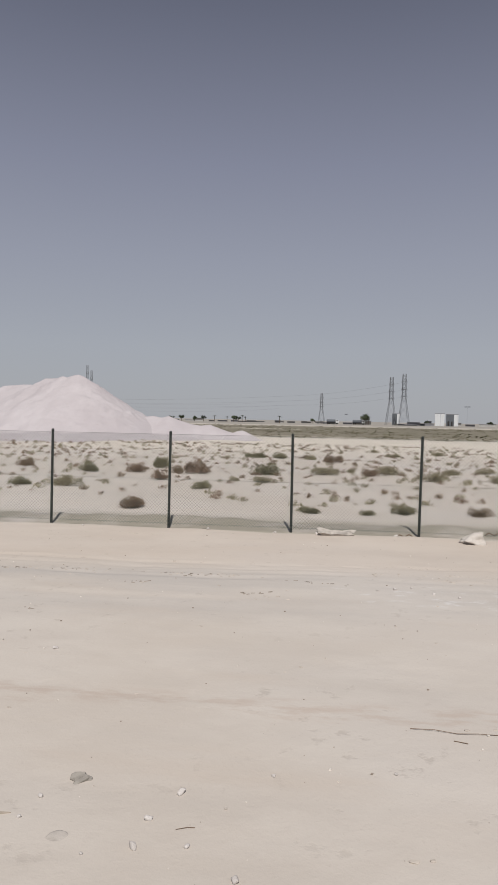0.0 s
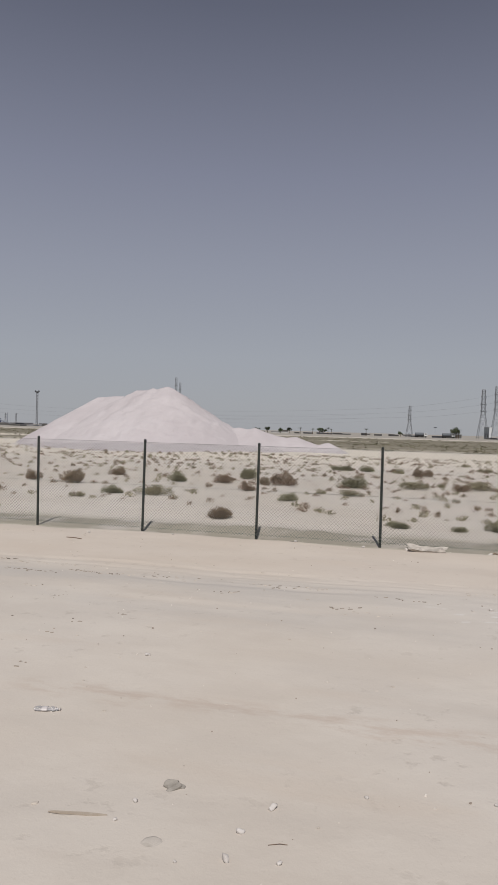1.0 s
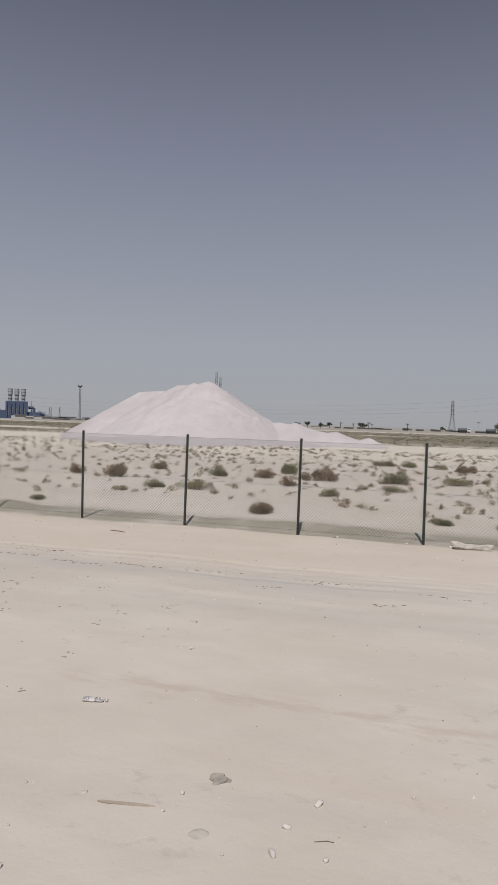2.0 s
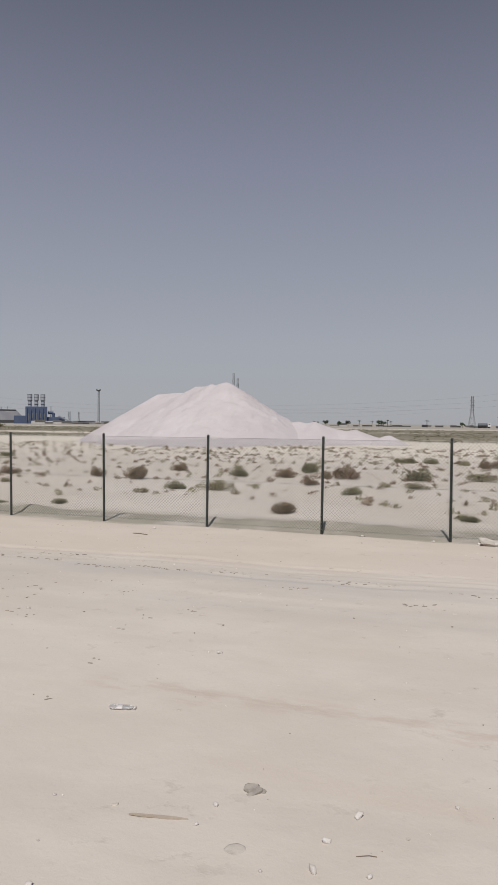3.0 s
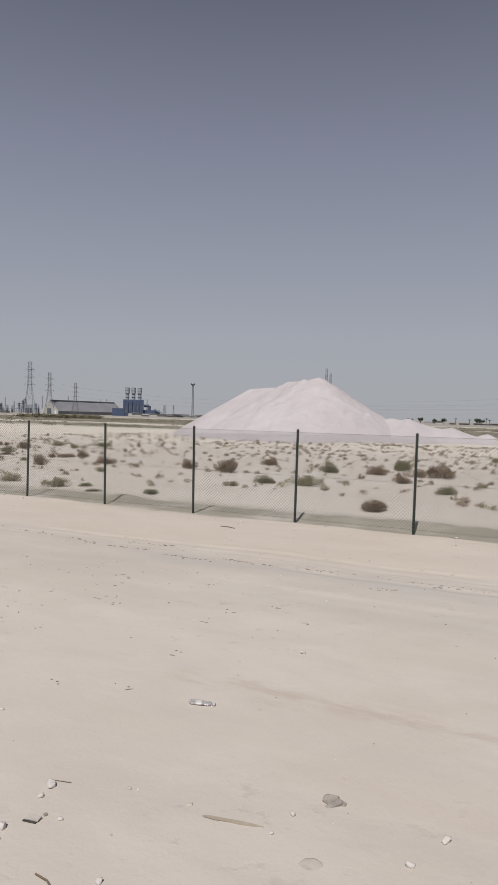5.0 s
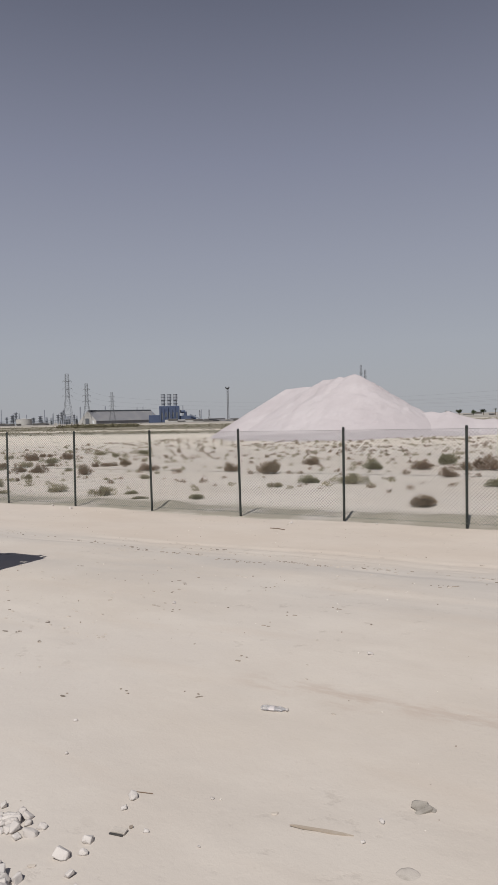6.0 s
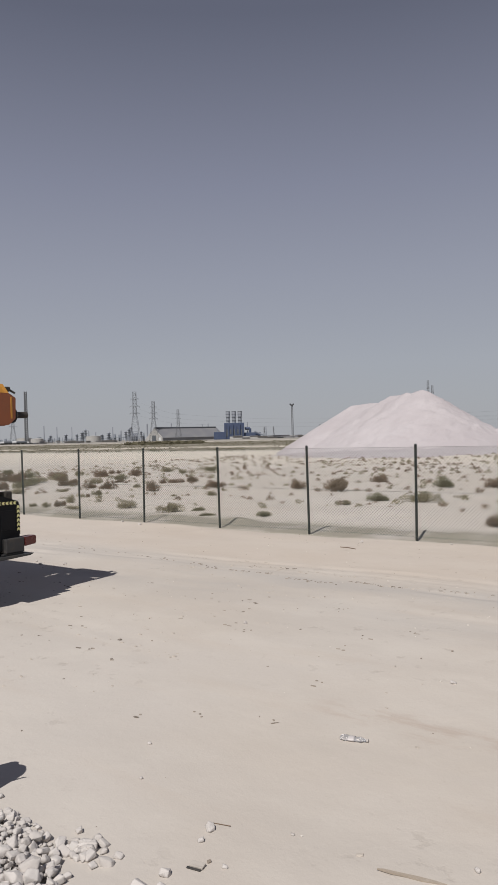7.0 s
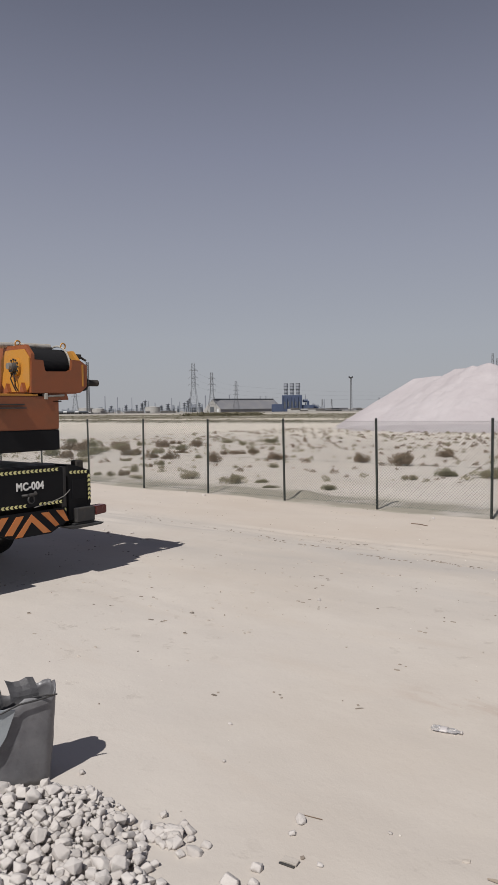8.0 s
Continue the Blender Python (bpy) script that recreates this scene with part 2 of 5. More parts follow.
def ground_height(x, y):
    near = ease(40, 14, np.abs(y - 7) + 0.25 * np.abs(x + 5))
    h = 0.018 * field(x, y, 2.6, 3) * near + 0.006 * field(x, y, 0.5, 8, 3) * near
    # wheel ruts along the fence
    for y0, dy, w, dep in ((9.45, 0.035, 0.10, 0.020), (9.75, 0.03, 0.08, 0.014), (10.3, 0.045, 0.09, 0.012), (8.3, 0.02, 0.12, 0.008), (5.75, -0.09, 0.10, 0.006), (6.6, -0.06, 0.1, 0.005), (9.6, 0.05, 0.03, 0.02), (9.95, 0.04, 0.03, 0.02), (10.2, 0.05, 0.025, 0.016)):
        line = y0 + dy * (x + 5) + 0.12 * field(x, 0 * x, 3.0, 21)
        cut = np.exp(-((y - line) / w) ** 2)
        side = np.exp(-((np.abs(y - line) - 1.7 * w) / (0.7 * w)) ** 2)
        h += dep * (0.35 * side - cut) * ease(-0.1, 0.5, field(x, y * 0.3, 2.5, int(y0 * 7)))
    # drifted bank in front of the fence, with a lower strip behind
    edge = FENCE_Y - 0.36 + 0.07 * field(x, 0 * x, 1.6, 33)
    h += (0.02 + 0.04 * field(x, y, 1.5, 35)) * ease(edge - 1.4, edge - 0.1, y) * (1 - ease(edge - 0.1, edge + 0.15, y))
    h += -0.05 * ease(edge - 0.1, edge + 0.15, y) * (1 - ease(16, 20, y))
    mound = np.exp(-((y - 14.75 - 0.25 * field(x, 0 * x, 2.4, 37)) / 0.42) ** 2)
    h += 0.13 * mound * ease(-0.15, 0.6, field(x, 0 * x, 2.2, 41))
    h += 0.10 * field(x, y, 7.0, 51) * ease(16, 22, y) * (1 - ease(300, 500, y))
    h += 0.05 * field(x, y, 1.3, 57) * ease(15, 18, y) * (1 - ease(40, 60, y))
    return h


def spread(lo, hi, step, far_lo, far_hi, grow):
    mid = list(np.arange(lo, hi, step))
    a, s_ = lo, step
    left = []
    while a > far_lo:
        s_ *= grow
        a -= s_
        left.append(max(a, far_lo))
    a, s_ = mid[-1], step
    right = []
    while a < far_hi:
        s_ *= grow
        a += s_
        right.append(min(a, far_hi))
    return np.array(left[::-1] + mid + right)


gx = spread(-14.0, 4.5, 0.06, -4500, 4500, 1.09)
gy = spread(1.5, 15.6, 0.055, -4500, 4900, 1.06)
GX, GY = np.meshgrid(gx, gy)
GZ = ground_height(GX, GY)
nx_, ny_ = len(gx), len(gy)
idx = np.arange(nx_ * ny_).reshape(ny_, nx_)
quads = np.stack([idx[:-1, :-1], idx[:-1, 1:], idx[1:, 1:], idx[1:, :-1]], -1).reshape(-1, 4)
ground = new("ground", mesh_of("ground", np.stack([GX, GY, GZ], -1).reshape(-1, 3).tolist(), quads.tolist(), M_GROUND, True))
tagged(ground, "pale beige sandy ground with faint wheel ruts", "ground", kind="structure")


def zg(x, y):
    return float(ground_height(np.array([float(x)]), np.array([float(y)]))[0])


# ---- chain-link fence ----
def fence():
    f = thing("chain_link_fence", "green chain-link fence with dark round posts in sand", "fence")
    pb = B()
    rod(pb, (0, 0, -0.4), (0, 0, 1.90), 0.027, sides=12)
    rod(pb, (0, 0, 1.90), (0, 0, 1.925), 0.031, 0.020, sides=12)
    for k in range(9):
        rod(pb, (0, 0, 0.12 + 0.22 * k), (0, 0, 0.127 + 0.22 * k), 0.031, sides=10)
    post_mesh = mesh_from("post", pb, M_POST)
    pitch, r, high = 2.5 / 72, 0.0027, 1.86
    rows_ = int(high / pitch)
    verts, faces = [], []
    for k in range(72):
        base = len(verts)
        flip = 1 if k % 2 else -1
        for j in range(rows_ + 1):
            cx = (k + 0.5) * pitch + flip * (pitch / 2 if j % 2 else -pitch / 2)
            cz = 0.02 + j * pitch
            off = flip * (0.0022 if j % 2 else -0.0022)
            for a in range(3):
                w = a * 2.0944 + 0.5
                verts.append((cx + r * math.cos(w) * 1.4, off + r * math.sin(w), cz))
        for j in range(rows_):
            for a in range(3):
                p, q = base + j * 3 + a, base + j * 3 + (a + 1) % 3
                faces.append((p, q, q + 3, p + 3))
    net = mesh_of("mesh_panel", verts, faces, M_WIRE)
    wb = B()
    rod(wb, (0, 0, 0), (2.5, 0, 0), 0.0028, sides=5)
    line = mesh_from("line_wire", wb, M_WIRE)
    rng = random.Random(5)
    for k in range(-10, 7):
        x = -5.813 + 2.5 * k
        p = part("post", post_mesh, None, f)
        p.matrix_basis = pose(x, FENCE_Y, 0, rng.uniform(-0.6, 0.6), rng.uniform(-0.6, 0.6), rng.uniform(0, 90))
        if k == 6:
            break
        part("mesh_panel", net, None, f).matrix_basis = pose(x, FENCE_Y - 0.034, 0)
        for z in (0.05, 0.95, 1.86):
            part("line_wire", line, None, f).matrix_basis = pose(x, FENCE_Y - 0.030, z)
    return f


fence()


# ---- mineral stockpile ----
def stockpile():
    pile = thing("mineral_stockpile", "large pinkish-white mineral heap with a lower spur on sand", "stockpile", pose(-28, 72, 0))
    shoulder = [(-37.3, 75.0, 5.66), (-36.05, 75.0, 5.74), (-33.6, 74.0, 5.76)]
    ridge = [(-32.6, 73.5, 6.0), (-31.5, 73.0, 6.43), (-30.15, 72.5, 6.34), (-29.2, 72.0, 6.54), (-28.7, 72.0, 6.36), (-27.8, 71.9, 6.64), (-27.4, 71.9, 6.70), (-26.8, 71.9, 6.50)]
    spur = [(-21.5, 72.0, 2.6), (-20.75, 72.0, 2.46), (-20.2, 72.0, 2.38), (-19.1, 72.0, 2.50), (-18.2, 72.0, 2.34), (-17.4, 72.0, 2.50), (-16.1, 72.0, 2.0), (-14.9, 72.0, 1.63), (-13.9, 72.0, 1.55), (-12.9, 72.0, 1.66), (-11.9, 72.0, 1.25), (-10.5, 72.0, 0.9)]
    knob = [(-9.8, 71.0, 1.15), (-9.35, 71.0, 1.22)]

    def build(name, lines, slope, low, rough, label, apron=False):
        xs = np.arange(min(p[0] for p in lines[0]) - 17, max(p[0] for p in lines[-1]) + 17, 0.21)
        ys = np.arange(52, 91, 0.21)
        X, Y = np.meshgrid(xs, ys)

        def cone(line, k):
            h = np.full(X.shape, -9.0)
            for (x0, y0, z0), (x1, y1, z1) in zip(line, line[1:]):
                dx, dy = x1 - x0, y1 - y0
                t = np.clip(((X - x0) * dx + (Y - y0) * dy) / (dx * dx + dy * dy), 0, 1)
                h = np.maximum(h, z0 + t * (z1 - z0) - np.hypot(X - x0 - t * dx, Y - y0 - t * dy) * k)
            return h
        wob = field(X, Y, 4.0, 61, 4)
        H = cone(lines[0], slope) + 0.07 * wob
        for line in lines[1:]:
            # slipped, lumpy face under the higher ridge
            face = cone(line, slope + 0.03) + 0.15 * wob
            lumps = rough * np.abs(field(X, Y, 1.1, 71, 3)) * ease(0.3, 1.4, face) * ease(0.25, 1.1, line[-1][2] - face)
            H = np.maximum(H, face + lumps)
        if apron:
            H = np.maximum(H, np.minimum(cone(lines[-1], 0.085) - 5.25 + 0.2 * wob, 0.75))
        H += 0.03 * field(X, Y, 0.7, 67, 2) + rough * 0.3 * np.abs(field(X, Y, 0.5, 77, 2)) * ease(-0.1, 0.5, field(X, Y, 5.0, 79, 2)) * ease(0.3, 1.0, H) - 0.12
        H = np.maximum(H, low)
        idx_ = np.arange(X.size).reshape(X.shape)
        q = np.stack([idx_[:-1, :-1], idx_[:-1, 1:], idx_[1:, 1:], idx_[1:, :-1]], -1).reshape(-1, 4)
        q = q[H.reshape(-1)[q].max(1) > low + 0.05]
        used, inv = np.unique(q, return_inverse=True)
        V = np.stack([X + 28, Y - 72, H], -1).reshape(-1, 3)[used]
        part(name, mesh_of(name, V.tolist(), inv.reshape(-1, 4).tolist(), M_SALT, True), None, pile, label)

    build("main_cone", [shoulder, ridge], 0.60, -0.35, 0.28, "steep pinkish-white heap with a slipped face", True)
    build("spur", [spur, spur], 0.50, -0.35, 0.12, "long low tapering spur")
    build("small_mound", [knob, knob], 0.5, -0.3, 0.2, "small whitish mound at the foot")


stockpile()


# ---- scrub ----
def bush_meshes(seed, mat, dense):
    rng = random.Random(seed)
    sb = B()
    for _ in range(14):
        a, t = rng.uniform(0, 6.283), rng.uniform(0.2, 1.1)
        tip = (0.42 * math.sin(t) * math.cos(a), 0.42 * math.sin(t) * math.sin(a), 0.75 * math.cos(t) + 0.05)
        rod(sb, (0.1 * math.cos(a), 0.1 * math.sin(a), -0.04), tip, 0.010, 0.004, 4, False)
    verts, faces = [], []
    lumps = [(rng.uniform(-0.3, 0.3), rng.uniform(-0.3, 0.3), rng.uniform(0.14, 0.28), rng.uniform(0.42, 1.0)) for _ in range(8)]
    for _ in range(dense):
        lx, ly, lr, lh = rng.choice(lumps)
        a, u = rng.uniform(0, 6.283), rng.random() ** 0.5
        x, y = lx + lr * u * math.cos(a), ly + lr * u * math.sin(a)
        top = lh * math.sqrt(max(0.05, 1 - u * u * 0.85))
        z = top * rng.random() ** 0.6 * 0.92
        lean = Vector((x * 0.9 + rng.uniform(-0.5, 0.5), y * 0.9 + rng.uniform(-0.5, 0.5), rng.uniform(0.3, 1.1))).normalized()
        side = lean.cross(Vector((rng.uniform(-1, 1), rng.uniform(-1, 1), rng.uniform(-1, 1)))).normalized()
        ln, wd = rng.uniform(0.05, 0.17), rng.uniform(0.008, 0.019)
        p = Vector((x, y, z))
        k = len(verts)
        verts += [p - side * wd, p + side * wd, p + lean * ln + side * wd * 0.3, p + lean * ln - side * wd * 0.3]
        faces.append((k, k + 1, k + 2, k + 3))
    return mesh_from("stem", sb, M_TWIG), mesh_of("foliage", verts, faces, mat)


BUSH_KINDS = {"b": (M_BROWN, "dry reddish-brown desert shrub on pale sand", 1300), "o": (M_OLIVE, "sparse dry olive desert shrub on sand", 1000), "g": (M_GREEN, "low grey-green desert shrub on sand", 1300)}
VARIANTS = {k: [bush_meshes(11 * i + ord(k), m, d) for i in range(4)] for k, (m, _, d) in BUSH_KINDS.items()}
# x, y, width, height, kind
BUSHES = """-9.49,25.8,.94,.4,g -7.59,25.92,.88,.33,b -7.44,29.16,1.03,.49,g -5.94,23.22,.67,.31,b -5.22,26.22,1.14,.52,b -5.92,25.97,.48,.3,b
-3.99,20.89,.8,.24,g -8.22,20.09,1.07,.32,o -4.93,16.3,.81,.28,b -4.33,38.79,1.27,.41,g -2.92,38.29,1,.31,g -2.61,26.87,1.32,.44,g -2.35,23.75,.9,.2,o
-.05,35.45,1.1,.43,b -1.3,38.46,.69,.31,o -.29,26.88,1.14,.33,o 1.41,26.94,.66,.31,b 2.27,27.77,1.37,.36,o .69,28.35,.46,.19,o 3.64,25.73,.98,.42,o
4.84,29.84,.69,.3,o 6.72,31.15,.94,.26,o 5.97,26.27,.44,.31,o 6.62,45.26,.97,.3,o 3.55,42.49,.97,.24,o 2.77,49.54,.57,.24,o -.52,16.84,.72,.19,g
.85,16.68,.44,.14,g 1.7,16.91,.78,.22,g 3.51,16.98,.6,.2,b -3.37,23.63,.35,.16,o -1.62,40.06,.46,.2,b -30.51,28.19,.88,.47,b -33.38,31.91,.46,.26,b
-32.94,32.11,.39,.2,b -28.66,29.09,.81,.41,b -37.19,38.33,.46,.18,o -30.31,33.84,1.03,.28,o -28.27,32.89,.68,.22,o -28.18,35.63,.97,.32,g
-23.15,21.69,.8,.36,b -25.22,24.55,.6,.2,b -22.17,22.65,.36,.2,o -20.03,21.24,.57,.45,b -22.5,24.69,.38,.21,b -21.99,24.96,.75,.21,b -21.29,25.34,.61,.28,b
-18.46,23.36,.8,.32,b -16.54,20.8,.45,.19,o -16.44,16.2,.64,.26,o -20.84,19.05,.48,.24,o -20.75,18.55,.16,.16,b -14.34,15.76,.77,.3,o -13.79,16.57,.54,.11,g
-12.76,15.64,.5,.08,g -19.48,15.53,.28,.21,o -19.3,15.89,.42,.21,b -19.84,16.9,.36,.29,o -18.02,15.23,.59,.13,o -20.22,15.51,.32,.14,o -29.72,24.78,.55,.35,b
-33.83,29.55,.57,.32,o -36.46,29.96,.8,.2,o -31.34,23.18,.99,.57,b -40.16,28.86,.98,.35,g -30.32,23.71,.98,.3,o -27.78,19.57,.77,.38,b -24.15,20.19,.53,.13,o
-17.61,19.87,.22,.09,o -12.56,23.1,1.04,.5,b -9.63,20.16,.81,.25,g -13.27,28.66,.9,.33,b -14.86,24.19,.63,.4,b -11.13,16.05,.52,.15,g -10.23,19.02,.51,.17,o
-29,22,1.1,.42,g -31.2,25.4,1.2,.4,o -33,27,1.1,.42,b -28,20.6,.9,.35,o -27,22.7,1.0,.35,b -30,20.2,1.0,.4,g -34,24.2,1.3,.42,b -26.4,24.1,.8,.3,o -25.4,18.6,.7,.25,o -36,27.2,1.2,.4,g -24.6,22.0,.7,.3,b -27.2,26.3,.9,.3,g"""


def bushes():
    rng = random.Random(17)
    for item in BUSHES.split():
        x, y, w, h, k = item.split(",")
        x, y, w, h = float(x), float(y), float(w), float(h)
        mat, label, _ = BUSH_KINDS[k]
        stems, foliage = rng.choice(VARIANTS[k])
        m = Matrix.Translation((x, y + 0.3 * w, zg(x, y + 0.3 * w) - 0.01)) @ pose(0, 0, 0, 0, 0, rng.uniform(0, 360)) @ Matrix.Diagonal((w * 1.12, w * 1.0, h * 1.25, 1))
        b = thing("desert_shrub", label, "shrub", m, "shrubs behind the fence")
        part("stem", stems, None, b)
        part("foliage", foliage, None, b)


bushes()


def tufts(name, label, count, seed, area, size, mat, blades, density, tall=1.0):
    """Uncountable small plants, as one mesh."""
    rng = np.random.default_rng(seed)
    verts, faces = [], []
    xs = rng.uniform(*area[0], count * 4)
    ys = area[1][0] + (area[1][1] - area[1][0]) * rng.random(count * 4) ** density
    keep = field(xs, ys, 5.0, seed) >= rng.uniform(-0.7, 0.5, count * 4)
    xs, ys = xs[keep][:count], ys[keep][:count]
    for x, y, z in zip(xs, ys, ground_height(xs, ys)):
        s_ = rng.uniform(*size)
        for _ in range(blades):
            a, r = rng.uniform(0, 6.283), s_ * rng.random() * 0.55
            px, py = x + r * math.cos(a), y + r * math.sin(a)
            dome = math.sqrt(max(0.0, 1 - (r / (0.56 * s_)) ** 2)) * s_ * tall * 0.55
            lean = np.array([rng.uniform(-0.8, 0.8), rng.uniform(-0.8, 0.8), rng.uniform(0.2, 1.0) * min(1.0, tall * 1.3)]) * s_ * rng.uniform(0.12, 0.26)
            b_ = rng.uniform(0, 3.14)
            sd = np.array([math.cos(b_), math.sin(b_), 0]) * s_ * 0.06
            k = len(verts)
            p = np.array([px, py, z - 0.01 + dome * rng.random()])
            verts += [p - sd, p + sd, p + lean + sd * 0.4, p + lean - sd * 0.4]
            faces.append((k, k + 1, k + 2, k + 3))
    ob = new(name, mesh_of(name, [v.tolist() for v in verts], faces, mat))
    tagged(ob, label, "plants", kind="stuff")


M_FAR = leafy("far_olive_scrub", (0.085, 0.08, 0.045), (0.15, 0.135, 0.085), (0.10, 0.085, 0.05))
tufts("small_tufts", "scattered small dry tufts on pale sand", 1000, 3, ((-46, 12), (17.5, 64)), (0.11, 0.37), M_OLIVE, 48, 1.05, 0.8)
tufts("brown_tufts", "scattered small brown tufts on pale sand", 1300, 4, ((-46, 12), (18.5, 62)), (0.10, 0.34), M_BROWN, 48, 1.05, 0.8)
tufts("far_scrub", "far low olive scrub covering the plain", 5200, 6, ((-330, 90), (84, 260)), (0.7, 2.4), M_FAR, 10, 1.5, 0.26)


# ---- truck crane ----
M_ORANGE = worn("orange_paint", (0.255, 0.077, 0.028), (0.165, 0.078, 0.043), 0.42, 0.0, 2.5, 0.55, 0.05)
M_YELLOW = worn("yellow_orange_paint", (0.47, 0.215, 0.028), (0.33, 0.19, 0.085), 0.42, 0.0, 3.0, 0.45, 0.05)
M_BLACK = worn("black_paint", (0.006, 0.0065, 0.0085), (0.022, 0.021, 0.021), 0.6, 0.0, 2.2, 0.5, 0.05)
M_RUBBER = worn("black_rubber", (0.022, 0.021, 0.021), (0.12, 0.105, 0.09), 0.8, 0.0, 4.0, 0.6, 0.2)
M_ROPE = worn("greased_rope", (0.008, 0.008, 0.010), (0.024, 0.023, 0.023), 0.75, 0.0, 5.0, 0.4, 0.1)
for dull in (M_BLACK, M_RUBBER, M_ROPE):
    dull.node_tree.nodes["Principled BSDF"].inputs["Specular IOR Level"].default_value = 0.2
M_STEEL = worn("grey_steel", (0.30, 0.29, 0.27), (0.16, 0.12, 0.09), 0.45, 0.6, 7.0, 0.5, 0.1)
M_DARKSTEEL = worn("dark_steel", (0.05, 0.05, 0.052), (0.13, 0.11, 0.09), 0.5, 0.4, 7.0, 0.5, 0.1)
M_STRIPE = worn("orange_reflective", (0.60, 0.20, 0.05), (0.40, 0.22, 0.12), 0.5, 0.0, 5.0, 0.4, 0.0)
M_HAZARD = worn("yellow_reflective", (0.70, 0.67, 0.30), (0.50, 0.48, 0.33), 0.45, 0.0, 8.0, 0.35, 0.0)
M_LETTER = worn("white_lettering", (0.80, 0.80, 0.78), (0.55, 0.53, 0.5), 0.6, 0.0, 14.0, 0.4, 0.0)
M_REDLENS = worn("dull_red_lens", (0.10, 0.024, 0.022), (0.12, 0.07, 0.055), 0.25, 0.0, 6.0, 0.4, 0.0)
M_PIPE = worn("pale_worn_pipe", (0.46, 0.44, 0.40), (0.22, 0.16, 0.11), 0.55, 0.3, 9.0, 0.7, 0.1)


def ring(bm, centre, axis, big, small, n=24, k=8):
    m = Matrix.Translation(centre) @ Vector(axis).to_track_quat("Z", "Y").to_matrix().to_4x4()
    loops = []
    for i in range(n):
        a = 2 * math.pi * i / n
        loops.append([bm.verts.new(m @ Vector(((big + small * math.cos(b)) * math.cos(a), (big + small * math.cos(b)) * math.sin(a), small * math.sin(b)))) for b in (2 * math.pi * j / k for j in range(k))])
    for i in range(n):
        for j in range(k):
            bm.faces.new((loops[i][j], loops[(i + 1) % n][j], loops[(i + 1) % n][(j + 1) % k], loops[i][(j + 1) % k]))
    return bm


def tube(bm, points, r, sides=8):
    for a, b in zip(points, points[1:]):
        rod(bm, a, b, r, sides=sides)
    return bm


